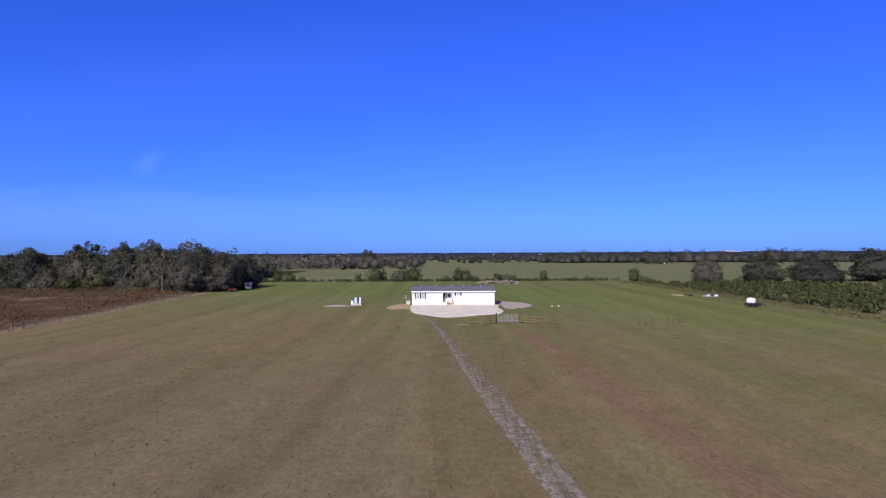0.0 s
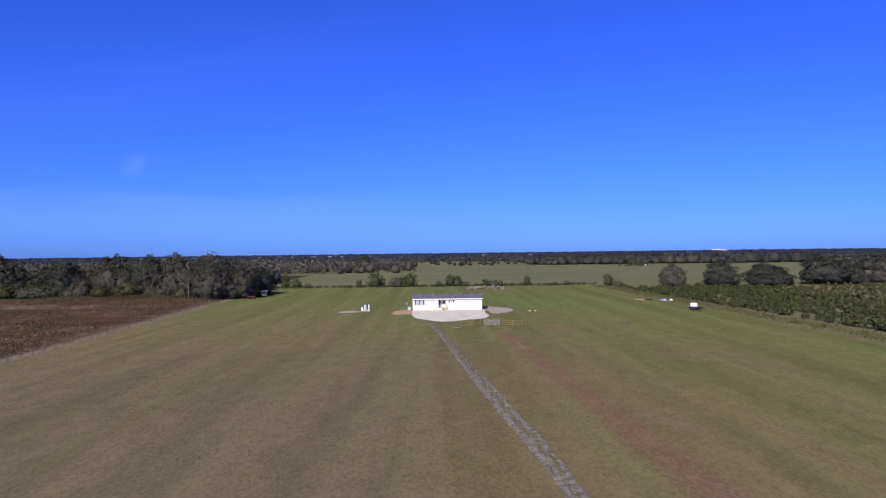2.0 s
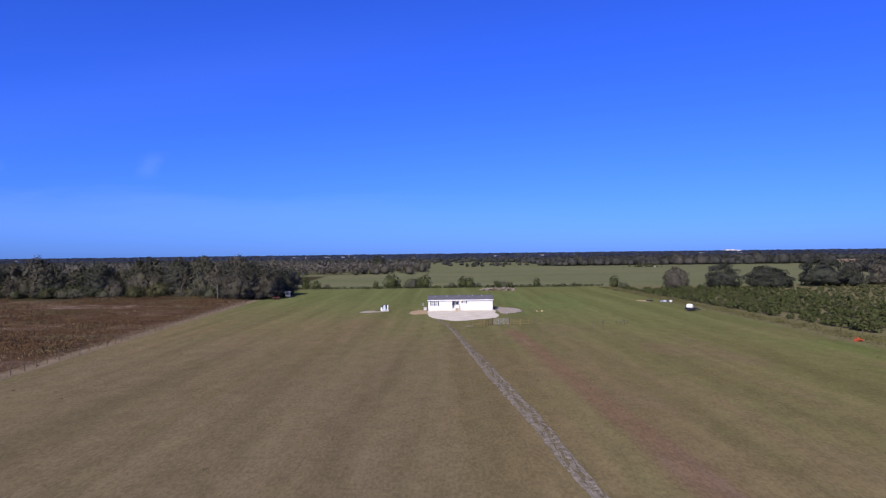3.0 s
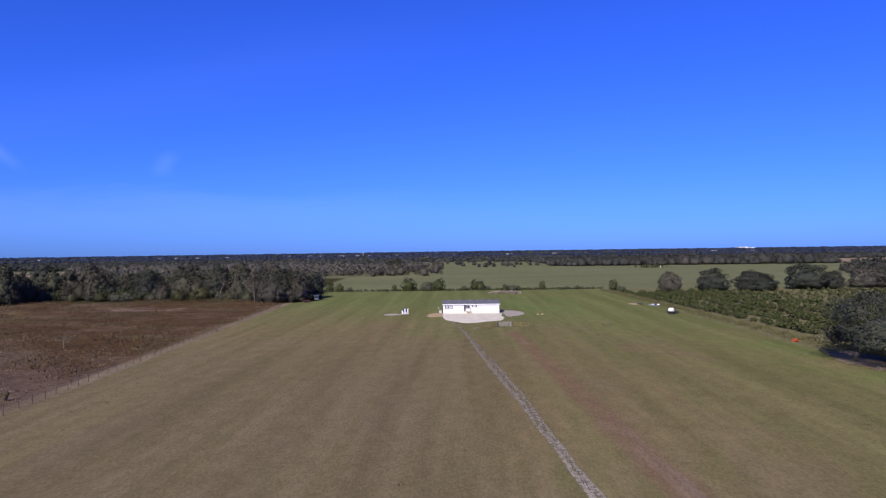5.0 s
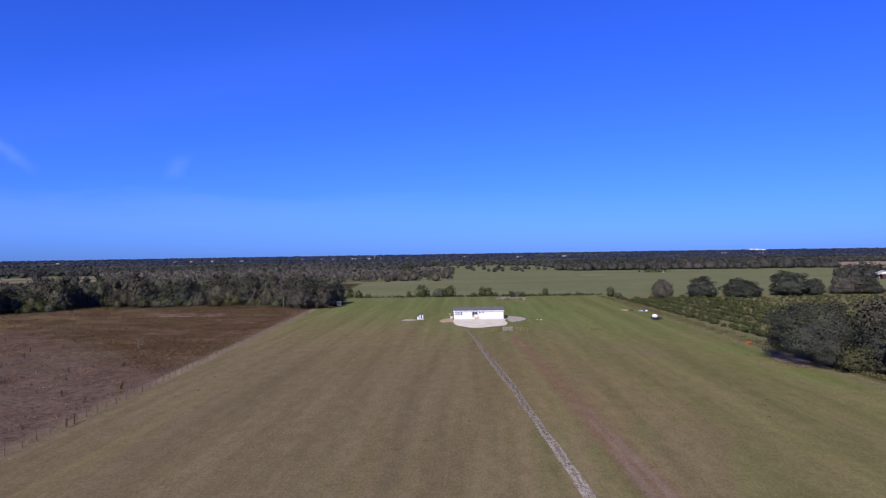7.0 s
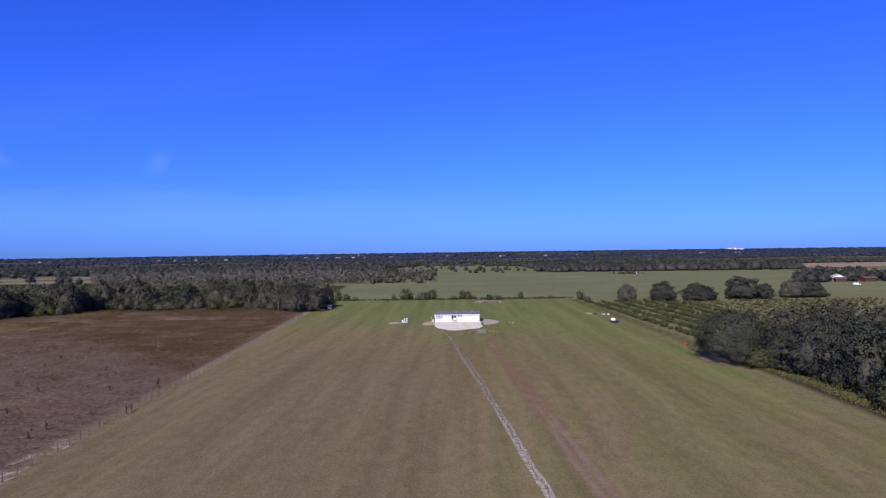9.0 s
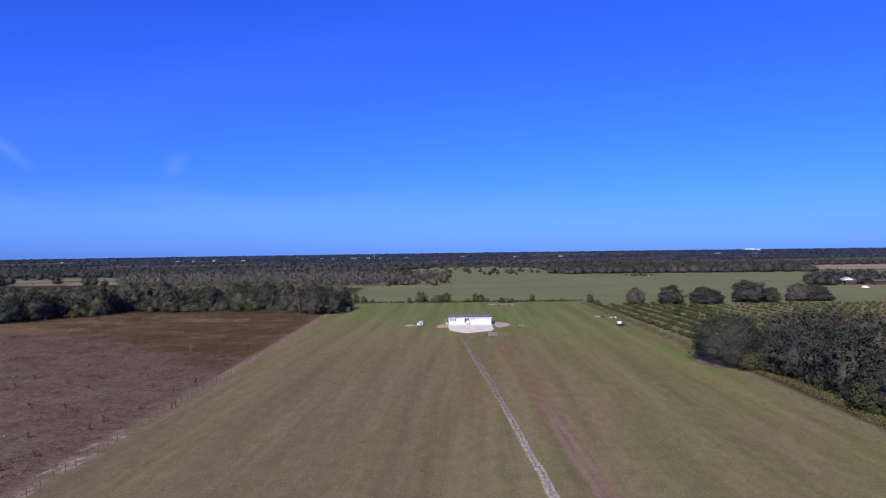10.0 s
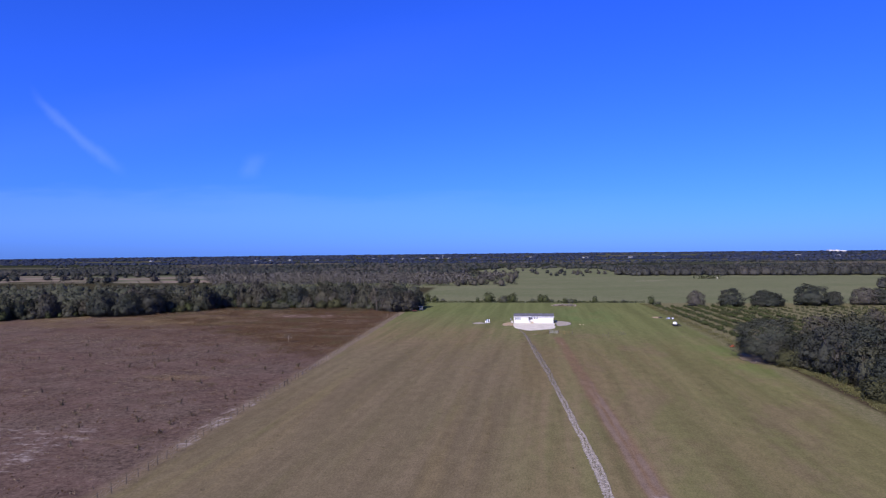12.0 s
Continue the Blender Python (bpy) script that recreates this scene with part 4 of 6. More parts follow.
        part("window_sill", box(None, x0 - 0.1, x1 + 0.1, HY0 - 0.09, HY0 - 0.046, z0 - 0.11, z0 - 0.062), TRIM, w)
        for s in ((x0 - 0.08 - side, x0 - 0.08), (x1 + 0.08, x1 + 0.08 + side)):
            sh = part("shutter", box(None, s[0], s[1], HY0 - 0.05, HY0 - 0.016, z0 - 0.05, z1 + 0.05, 0.006), SHUTTER, w, "dark slatted shutter")
            zz = z0
            while zz < z1 - 0.05:
                part("slat", box(None, s[0] + 0.04, s[1] - 0.04, HY0 - 0.058, HY0 - 0.052, zz, zz + 0.05), SHUTTER, sh)
                zz += 0.1

    window(-6.72, -6.12, 1.35, 2.5, 0.26)
    window(-5.72, -5.14, 1.35, 2.5, 0.26)
    window(1.5, 2.16, 1.95, 2.5, 0.3, 2)
    # roof
    ym = (HY0 + HY1) / 2
    ov = 0.32
    for side in (-1, 1):
        b = bmesh.new()
        ye = HY0 - ov if side < 0 else HY1 + ov
        ze = EAVE + 0.02
        n = 3
        prof = [(ye, ze), (ym, RIDGE)]
        vs = []
        for x in (HX0 - 0.25, HX1 + 0.25):
            for (yy, zz) in prof:
                for dz in (0, 0.12):
                    vs.append(b.verts.new((x, yy, zz + dz)))
        a = vs
        for q in ((0, 1, 3, 2), (4, 6, 7, 5), (0, 2, 6, 4), (1, 5, 7, 3), (0, 4, 5, 1), (2, 3, 7, 6)):
            b.faces.new([a[k] for k in q])
        bmesh.ops.recalc_face_normals(b, faces=b.faces)
        r = part("roof_slope", b, ROOF, h, "grey asphalt shingle roof slope")
        # courses of shingles
        L = math.hypot(ym - HY0 + ov, RIDGE - ze)
        for k in range(1, 14):
            f = k / 14
            yy, zz = ye + (ym - ye) * f, ze + 0.12 + (RIDGE - ze) * f
            part("shingle_course", box(None, HX0 - 0.25, HX1 + 0.25, yy - 0.012, yy + 0.012, zz - 0.004, zz + 0.012), ROOF, r)
        part("fascia", box(None, HX0 - 0.25, HX1 + 0.25, ye + (-0.03 if side < 0 else 0.004), ye + (-0.004 if side < 0 else 0.03), ze - 0.1, ze + 0.1), TRIM, h)
        part("soffit", box(None, HX0 - 0.2, HX1 + 0.2, *((ye + 0.01, HY0 - 0.005) if side < 0 else (HY1 + 0.005, ye - 0.01)), ze - 0.1, ze - 0.05), TRIM, h)
    part("ridge_cap", box(None, HX0 - 0.25, HX1 + 0.25, ym - 0.14, ym + 0.14, RIDGE + 0.105, RIDGE + 0.15, 0.02), ROOF, h)
    for x, f, s in ((-5.9, 0.75, 1), (-2.7, 0.72, 1.2), (0.5, 0.8, 1), (3.0, 0.72, 1.1), (4.2, 0.85, 1), (6.6, 0.8, 1)):
        yy, zz = HY0 - ov + (ym - HY0 + ov) * f, EAVE + 0.14 + (RIDGE - EAVE) * f
        v = part("roof_vent", lathe(None, [(0.05 * s, -0.05), (0.05 * s, 0.28), (0.09 * s, 0.29), (0.09 * s, 0.36), (0.02, 0.38)], 10, (x, yy, zz)), GALV, h, "grey metal vent pipe")
        part("flashing", lathe(None, [(0.16 * s, -0.03), (0.15 * s, 0.03), (0.06 * s, 0.09)], 10, (x, yy, zz)), GALV, v)
    part("floor", box(None, HX0 + 0.1, HX1 - 0.1, HY0 + ad + 0.02, HY1 - 0.16, 0.5, 0.55), CONCRETE, h)
    return h


house()


def stairs():
    s = thing("wooden_steps", pose(0, 0, 0), "yellow pine steps with handrails at the front door", "steps")
    x0, x1 = -0.42, 0.5
    y1 = HY0 + 0.06
    n = 3
    for k in range(n):
        z = 0.6 - (k + 1) * 0.15
        part("tread", box(None, x0, x1, y1 - (k + 1) * 0.29, y1 - k * 0.29 - 0.02, z - 0.04, z, 0.008), PINE, s)
    for x in (x0 - 0.05, x1 + 0.01):
        b = bmesh.new()
        prof = [(y1, 0.02), (y1, 0.45), (y1 - 0.9, 0.06), (y1 - 0.9, 0.02)]
        r0 = [b.verts.new((x, y, z)) for y, z in prof]
        r1 = [b.verts.new((x + 0.04, y, z)) for y, z in prof]
        b.faces.new(r0), b.faces.new(r1[::-1])
        for k in range(4):
            b.faces.new((r0[k], r1[k], r1[(k + 1) % 4], r0[(k + 1) % 4]))
        bmesh.ops.recalc_face_normals(b, faces=b.faces)
        part("stringer", b, PINE, s)
        for y, zz in ((y1 - 0.06, 1.6), (y1 - 0.86, 1.15)):
            part("rail_post", box(None, x, x + 0.09, y - 0.045, y + 0.045, 0.05, zz, 0.006), PINE, s)
        part("handrail", tube(None, [(x + 0.045, y1, 1.6), (x + 0.045, y1 - 0.95, 1.1)], 0.05, 6), PINE, s)
        part("handrail", tube(None, [(x + 0.045, y1, 1.1), (x + 0.045, y1 - 0.95, 0.62)], 0.035, 6), PINE, s)


stairs()


def condenser():
    a = thing("air_conditioner", pose(HX1 + 0.65, HY0 + 1.2, 0) @ Matrix.Scale(0.85, 4), "dark grey air conditioning unit on a slab", "air conditioner")
    part("slab", box(None, -0.5, 0.5, -0.5, 0.5, 0, 0.08, 0.02), CONCRETE, a)
    part("cabinet", box(None, -0.4, 0.4, -0.4, 0.4, 0.082, 0.85, 0.03), BLACK, a)
    part("fan_grille", lathe(None, [(0.34, 0.85), (0.34, 0.88), (0.3, 0.89), (0.05, 0.9)], 18), BLACK, a)
    for k in range(6):
        part("louvre", box(None, -0.36, 0.36, -0.415, -0.402, 0.16 + k * 0.11, 0.2 + k * 0.11), BLACK, a)


condenser()


def meter_post():
    a = thing("meter_pole", pose(HX0 - 1.5, HY0 + 3.2, 0), "grey electric meter post beside the house", "meter")
    part("post", box(None, -0.07, 0.07, -0.05, 0.05, 0, 2.1, 0.01), POST, a)
    part("meter_box", box(None, -0.2, 0.2, -0.18, -0.052, 1.1, 1.85, 0.02), GALV, a)
    part("meter", lathe(None, [(0.09, 0), (0.09, 0.1), (0.02, 0.11)], 12, (0, -0.18, 1.55)), GLASS, a)
    b = thing("water_heater_box", pose(HX0 - 0.9, HY0 + 1.6, 0), "pale grey utility box by the house wall", "utility box")
    part("body", box(None, -0.4, 0.4, -0.35, 0.35, 0, 0.75, 0.04), CONCRETE, b)
    part("lid", box(None, -0.44, 0.44, -0.39, 0.39, 0.752, 0.82, 0.02), CONCRETE, b)


meter_post()


def pump_station():
    s = thing("pump_slab", pose(-19.1, 139.0, 0), "white concrete slab under the water tanks", "slab")
    part("slab", box(None, -1.1, 1.1, -0.8, 0.8, 0, 0.22, 0.03), CONCRETE, s)
    a = thing("pressure_tank", pose(-19.2, 138.75, 0.22), "pale blue-white domed water pressure tank", "tank", "water tanks")
    part("tank", lathe(None, [(0.24, 0), (0.31, 0.06), (0.33, 0.2), (0.33, 1.1), (0.29, 1.24), (0.18, 1.34), (0.05, 1.38)], 22), TANKBLUE, a)
    part("band", lathe(None, [(0.335, 0.5), (0.34, 0.51), (0.34, 0.57), (0.335, 0.58)], 22), TANKWHITE, a)
    c = thing("filter_tank", pose(-18.33, 138.7, 0.22), "tall narrow white water filter tank", "tank", "water tanks")
    part("tank", lathe(None, [(0.15, 0), (0.18, 0.04), (0.18, 1.3), (0.13, 1.42), (0.05, 1.46)], 18), TANKWHITE, c)
    part("valve_head", box(None, -0.11, 0.11, -0.11, 0.11, 1.465, 1.6, 0.03), BLACK, c)
    e = thing("pump_box", pose(-19.98, 138.8, 0.22), "small white pump box", "pump")
    part("body", box(None, -0.22, 0.22, -0.25, 0.25, 0, 0.7, 0.03), TANKWHITE, e)
    part("lid", box(None, -0.25, 0.25, -0.28, 0.28, 0.702, 0.76, 0.015), TANKWHITE, e)
    f = thing("well_pipe", pose(-18.8, 138.4, 0.22), "white plastic water pipes between tanks", "pipe")
    part("pipe", tube(None, [(-0.9, 0, 0.0), (-0.9, 0, 0.25), (0.5, 0, 0.25), (0.5, 0, 0)], 0.04, 8), TANKWHITE, f)
    for x in (-19.66, -18.74):
        g = thing("filter_tank", pose(x, 138.95, 0.22), "tall narrow dark blue water filter tank", "tank", "water tanks")
        part("tank", lathe(None, [(0.13, 0), (0.15, 0.04), (0.15, 1.12), (0.12, 1.22), (0.05, 1.26)], 16), NAVY, g)
        part("valve_head", box(None, -0.09, 0.09, -0.09, 0.09, 1.265, 1.36, 0.02), BLACK, g)


pump_station()


# ---------------------------------------------------------------- gate and board fences
def gate_and_boards():
    gx0, gx1, gy = 7.15, 10.35, 102.6
    g = thing("farm_gate", pose(gx0, gy, 0), "galvanised tube farm gate, closed", "gate")
    w = gx1 - gx0
    for k in range(6):
        part("rail", tube(None, [(0.05, 0, 0.2 + k * 0.22), (w - 0.05, 0, 0.2 + k * 0.22)], 0.03, 8), GALV, g)
    for x in (0.03, w - 0.03):
        part("stile", tube(None, [(x, 0, 0.14), (x, 0, 1.38)], 0.035, 8), GALV, g)
    for x in (w / 3, 2 * w / 3):
        part("brace", box(None, x - 0.03, x + 0.03, -0.045, -0.032, 0.17, 1.33), GALV, g)
    for x in (gx0 - 0.12, gx1 + 0.12):
        p = thing("gate_post", pose(x, gy, 0), "round wooden gate post", "post", "gate posts")
        part("shaft", lathe(None, [(0.1, -0.2), (0.1, 1.5), (0.08, 1.54)], 12), POST, p)

    def boards(x0, y0, x1, y1, rails, high, mat, label):
        f = thing("board_fence", pose(x0, y0, 0, 0, 0, math.degrees(math.atan2(y1 - y0, x1 - x0))), label, "fence", "board fence panels")
        L = math.hypot(x1 - x0, y1 - y0)
        n = max(1, round(L / 1.5))
        for k in range(n + 1):
            part("post", box(None, L * k / n - 0.06, L * k / n + 0.06, -0.05, 0.05, -0.1, high + 0.06, 0.01), OLDPINE, f)
        for k in range(rails):
            z = high * (k + 0.75) / rails
            part("board", box(None, -0.05, L + 0.05, -0.087, -0.062, z - 0.045, z + 0.045, 0.005), mat, f)

    boards(5.2, 100.0, 6.95, 102.4, 4, 1.4, OLDPINE, "weathered yellow board fence beside the gate")
    boards(10.6, 102.6, 12.6, 101.7, 3, 1.2, OLDPINE, "low weathered board fence beside the gate")
    boards(12.7, 101.6, 14.4, 101.4, 2, 1.25, OLDPINE, "thin weathered board panel at the fence end")
    boards(2.8, 100.9, 4.7, 100.4, 2, 1.25, OLDPINE, "thin two-rail end of the weathered fence")
    for x, y in ((15.6, 101.2),):
        p = thing("fence_post", pose(x, y, 0), "thin weathered fence post", "post", "loose posts")
        part("shaft", box(None, -0.05, 0.05, -0.05, 0.05, -0.1, 1.45, 0.01), POST, p)
    lg = thing("log", pose(2.0, 99.9, 0.09, 0, 0, 38), "short pale log lying in the grass", "log")
    part("wood", tube(None, [(-0.9, 0, 0), (0, 0.05, 0.01), (0.9, 0, 0)], [0.1, 0.11, 0.08], 8), DEADWOOD, lg)


gate_and_boards()


# ---------------------------------------------------------------- tank trailer, panels, implements
def tank_trailer():
    t = thing("trailer", pose(58.4, 130.0, 0, 0, 0, 320) @ Matrix.Scale(0.82, 4), "black twin-axle flatbed trailer on the grass", "trailer")
    part("deck", box(None, -1.9, 1.6, -0.95, 0.95, 0.55, 0.68, 0.02), BLACK, t)
    for y in (-0.9, 0.9):
        part("side_rail", box(None, -1.9, 1.6, y - 0.03, y + 0.03, 0.45, 0.95), BLACK, t)
    part("drawbar", tube(None, [(1.6, -0.5, 0.55), (2.7, 0, 0.5), (1.6, 0.5, 0.55)], 0.05, 6), BLACK, t)
    part("jack", tube(None, [(2.5, 0, 0.02), (2.5, 0, 0.95)], 0.04, 8), BLACK, t)
    for x in (-0.75, 0.1):
        for y in (-1.05, 1.05):
            wh = part("wheel", lathe(None, [(0.24, -0.1), (0.33, -0.09), (0.36, -0.04), (0.36, 0.04), (0.33, 0.09), (0.24, 0.1)], 18), BLACK, t)
            wh.matrix_basis = pose(x, y, 0.36, 90, 0, 0)
            part("rim", lathe(None, [(0.2, -0.105), (0.22, -0.1), (0.22, 0.1), (0.2, 0.105)], 14), SHUTTER, wh)
    for y in (-1.05, 1.05):
        part("mudguard", box(None, -1.2, 0.55, y - 0.12, y + 0.12, 0.76, 0.8, 0.02), BLACK, t)
    a = thing("water_tank", pose(58.0, 130.3, 0.559, 0, 0, 320) @ Matrix.Scale(0.8, 4), "white horizontal plastic water tank on a trailer", "tank")
    lie = pose(0, 0, 0.72, 0, 90, 0)
    part("tank", lathe(None, [(0.1, -1.0), (0.42, -0.97), (0.6, -0.88), (0.69, -0.7), (0.7, -0.3), (0.7, 0.3), (0.69, 0.7), (0.6, 0.88), (0.42, 0.97), (0.1, 1.0)], 28), TANKWHITE, a).matrix_basis = lie
    for x in (-0.45, 0.0, 0.45):
        part("rib", lathe(None, [(0.69, x - 0.05), (0.73, x - 0.025), (0.73, x + 0.025), (0.69, x + 0.05)], 28), TANKWHITE, a).matrix_basis = lie
    part("lid", lathe(None, [(0.22, 1.38), (0.22, 1.5), (0.17, 1.53), (0.03, 1.54)], 16), TANKWHITE, a)
    for x in (-0.6, 0.6):
        part("saddle", box(None, x - 0.06, x + 0.06, -0.55, 0.55, 0.0, 0.3, 0.02), BLACK, a)


tank_trailer()


def field_edge_clutter():
    s = thing("crate_trailer", pose(61.2, 158.3, 0, 0, 0, -18), "low white and blue crates on a pale flat rack", "crates")
    part("rack", box(None, -1.7, 1.7, -0.6, 0.6, 0.1, 0.22, 0.02), GALV, s)
    for x in (-1.5, 1.5):
        part("skid", box(None, x - 0.08, x + 0.08, -0.6, 0.6, 0, 0.098), POST, s)
    for k, mt in enumerate((GALV, TANKBLUE, SHUTTER, TANKWHITE)):
        part("crate", box(None, -1.62 + k * 0.83, -0.86 + k * 0.83, -0.5, 0.5, 0.222, 0.52 + 0.06 * (k % 2), 0.03), mt, s)
    part("upright", box(None, 1.62, 1.7, -0.55, 0.55, 0.222, 1.3), BLACK, s)
    m = thing("rubber_mats", pose(57.9, 163.5, 0, 0, 0, -6), "black stacked rubber troughs on bare clay", "trough")
    for k in range(3):
        part("trough", box(None, -1.0 + k * 0.68, -0.4 + k * 0.68, -0.4, 0.4, 0.0, 0.32, 0.05), BLACK, m)
    o = thing("implement", pose(64.6, 72.6, 0, 0, 0, 20) @ Matrix.Scale(0.72, 4), "bright orange farm implement in short weeds", "implement")
    part("deck", box(None, -0.9, 0.9, -0.55, 0.55, 0.28, 0.5, 0.06), ORANGE, o)
    part("gearbox", box(None, -0.25, 0.3, -0.25, 0.25, 0.502, 0.85, 0.06), ORANGE, o)
    part("hitch", tube(None, [(-0.5, 0.4, 0.45), (0, 1.0, 0.95), (0.5, 0.4, 0.45)], 0.05, 6), ORANGE, o)
    for x in (-0.8, 0.8):
        part("skid", box(None, x - 0.06, x + 0.06, -0.6, 0.6, 0.0, 0.3, 0.02), ORANGE, o)
    part("tail_wheel", lathe(None, [(0.08, -0.05), (0.17, -0.05), (0.17, 0.05), (0.08, 0.05)], 14, (0, -0.75, 0.12)), BLACK, o)


field_edge_clutter()


# wagon red, darkened in the paint to stand for oak shade
DULL_RED = plain("shade_dark_red_paint", (0.085, 0.026, 0.022), 0.8, vary=0.35)


HUTWHITE = plain("dull_white_boards", (0.36, 0.37, 0.39), 0.8, vary=0.2)


def hut():
    h = thing("feed_hut", pose(-59.6, 199.5, 0) @ Matrix.Scale(0.76, 4), "small white raised hut under the oaks", "hut")
    for x in (-0.95, 0.95):
        for y in (-0.8, 0.8):
            part("leg", box(None, x - 0.09, x + 0.09, y - 0.09, y + 0.09, 0, 2.35), HUTWHITE, h)
    part("floor", box(None, -1.0, 1.0, -0.85, 0.85, 0.5, 0.6), POST, h)
    part("back_wall", box(None, -0.86, 0.86, 0.72, 0.78, 0.602, 2.3), HUTWHITE, h)
    part("front_panel", box(None, -0.86, 0.86, -0.86, -0.8, 0.602, 1.2), HUTWHITE, h)
    b = bmesh.new()
    vs = [b.verts.new(q) for q in ((-1.35, -1.2, 2.36), (1.35, -1.2, 2.36), (1.35, 1.2, 2.62), (-1.35, 1.2, 2.62), (-1.35, -1.2, 2.5), (1.35, -1.2, 2.5), (1.35, 1.2, 2.76), (-1.35, 1.2, 2.76))]
    for q in ((3, 2, 1, 0), (4, 5, 6, 7), (0, 1, 5, 4), (1, 2, 6, 5), (2, 3, 7, 6), (3, 0, 4, 7)):
        b.faces.new([vs[k] for k in q])
    part("roof", b, HUTWHITE, h, "pale sheet-metal roof")
    t = thing("red_cart", pose(-61.2, 189.5, 0, 0, 0, 10) @ Matrix.Scale(0.75, 4), "dark red farm wagon, oak shade put into its paint", "wagon")
    part("bed", box(None, -1.6, 1.6, -0.7, 0.7, 0.6, 0.8, 0.03), DULL_RED, t)
    for y in (-0.68, 0.68):
        part("side_board", box(None, -1.6, 1.6, y - 0.03, y + 0.03, 0.802, 1.2), DULL_RED, t)
    for x in (-1.0, 1.0):
        for y in (-0.78, 0.78):
            wh = part("wheel", lathe(None, [(0.26, -0.08), (0.33, -0.06), (0.33, 0.06), (0.26, 0.08)], 14), BLACK, t)
            wh.matrix_basis = pose(x, y, 0.33, 90, 0, 0)


hut()


# ---------------------------------------------------------------- left wire fence
def fence_x(y):
    return -56.3 - 0.055 * y


def wire_fence():
    f = thing("wire_fence", pose(0, 0, 0), "old wire fence on thin weathered posts", "fence")
    r = random.Random(3)
    b = lathe(None, [(0.055, -0.2), (0.05, 1.3), (0.04, 1.34)], 7)
    me = bpy.data.meshes.new("post")
    b.to_mesh(me)
    b.free()
    me.materials.append(POST)
    y, tops = -95.0, []
    while y < 172:
        x = fence_x(y) + r.uniform(-0.12, 0.12)
        o = part("post", me, None, f)
        o.matrix_basis = pose(x, y, 0, r.uniform(-4, 4), r.uniform(-4, 4), r.uniform(0, 360)) @ Matrix.Diagonal((1, 1, r.uniform(0.88, 1.12), 1))
        tops.append((x, y))
        y += r.uniform(2.6, 3.4)
    for z in (0.35, 0.7, 1.05):
        part("wire", tube(None, [(x, y, z + r.uniform(-0.03, 0.03)) for x, y in tops], 0.006, 3, False), GALV, f)


wire_fence()


def brace_posts():
    b = thing("brace_posts", pose(fence_x(0), -0.5, 0), "dark wooden brace posts in the wire fence", "posts")
    for y in (0, 1.7):
        part("post", lathe(None, [(0.085, -0.2), (0.08, 1.2 + y * 0.08), (0.06, 1.24 + y * 0.08)], 9, (0, y, 0)), DARKSTUMP, b)
    part("rail", tube(None, [(0, 0, 0.9), (0, 1.7, 1.0)], 0.05, 7), DARKSTUMP, b)


brace_posts()


def corner_frame():
    b = thing("brace_posts", pose(fence_x(95), 95, 0, 0, 0, 93.1), "weathered tan posts joined by a rail", "posts")
    for x, h in ((0.0, 1.3), (2.9, 1.25)):
        part("post", lathe(None, [(0.09, -0.2), (0.085, h - 0.04), (0.06, h)], 8, (x, 0, 0)), OLDPINE, b)
    part("rail", tube(None, [(0, 0, 0.7), (2.9, 0, 0.72)], 0.03, 6), OLDPINE, b)


corner_frame()


# ---------------------------------------------------------------- trees
OAKS = [tree_kind(11, 6.8, 10.4, 0.2, 64, 12500, 0.15, OAK, BARK, 0.34, ICO2, 9, uneven=0.38, deep=0.63, clump=0.2),
        tree_kind(12, 6.6, 9.8, 0.0, 58, 12000, 0.15, OAK, BARK, 0.30, ICO2, 9, uneven=0.34, deep=0.63, clump=0.21),
        tree_kind(13, 6.0, 11.0, 0.2, 54, 11500, 0.15, OAK, BARK, 0.32, ICO2, 9, uneven=0.42, deep=0.63, clump=0.21)]
FIELD_OAK = tree_kind(14, 7.8, 10.6, 1.7, 110, 32000, 0.092, PALE_OAK, BARK, 0.36, ICO3, 12, uneven=0.8, deep=0.45, clump=0.2)
WOODS = [tree_kind(21, 4.8, 11.6, 0.2, 34, 3300, 0.215, WOOD_LEAF, BARK, 0.22, ICO2, uneven=0.5, clump=0.25, deep=0.61),
         tree_kind(22, 5.6, 10.6, 0.0, 38, 3500, 0.215, WOOD_LEAF, BARK, 0.24, ICO2, uneven=0.46, clump=0.24, deep=0.61),
         tree_kind(23, 4.4, 12.2, 0.4, 30, 3100, 0.215, DUSKY_LEAF, BARK, 0.20, ICO2, uneven=0.5, clump=0.26, deep=0.6),
         tree_kind(24, 6.2, 10.0, 0.0, 42, 3600, 0.215, DUSKY_LEAF, BARK, 0.26, ICO2, uneven=0.42, clump=0.23, deep=0.61)]
GREY_OAK = tree_kind(16, 6.8, 10.4, 0.2, 62, 11500, 0.15, DUSKY_LEAF, BARK, 0.34, ICO2, 9, uneven=0.4, deep=0.62, clump=0.2)
THIN_OAK = tree_kind(15, 5.4, 9.2, 0.2, 70, 7000, 0.14, THIN_LEAF, BARK, 0.3, ICO1, 9, uneven=0.3, deep=0.5, clump=0.2)
UNDER = [tree_kind(31, 2.4, 3.6, 0.1, 40, 650, 0.13, SHRUB, BARK, 0.08, ICO1, 4, uneven=0.4, clump=0.2),
         tree_kind(32, 2.0, 4.4, 0.1, 40, 620, 0.13, SHRUB, BARK, 0.08, ICO1, 4, uneven=0.4, clump=0.2),
         tree_kind(33, 2.8, 3.0, 0.0, 44, 680, 0.13, WOOD_LEAF, BARK, 0.08, ICO1, 4, uneven=0.4, clump=0.2)]
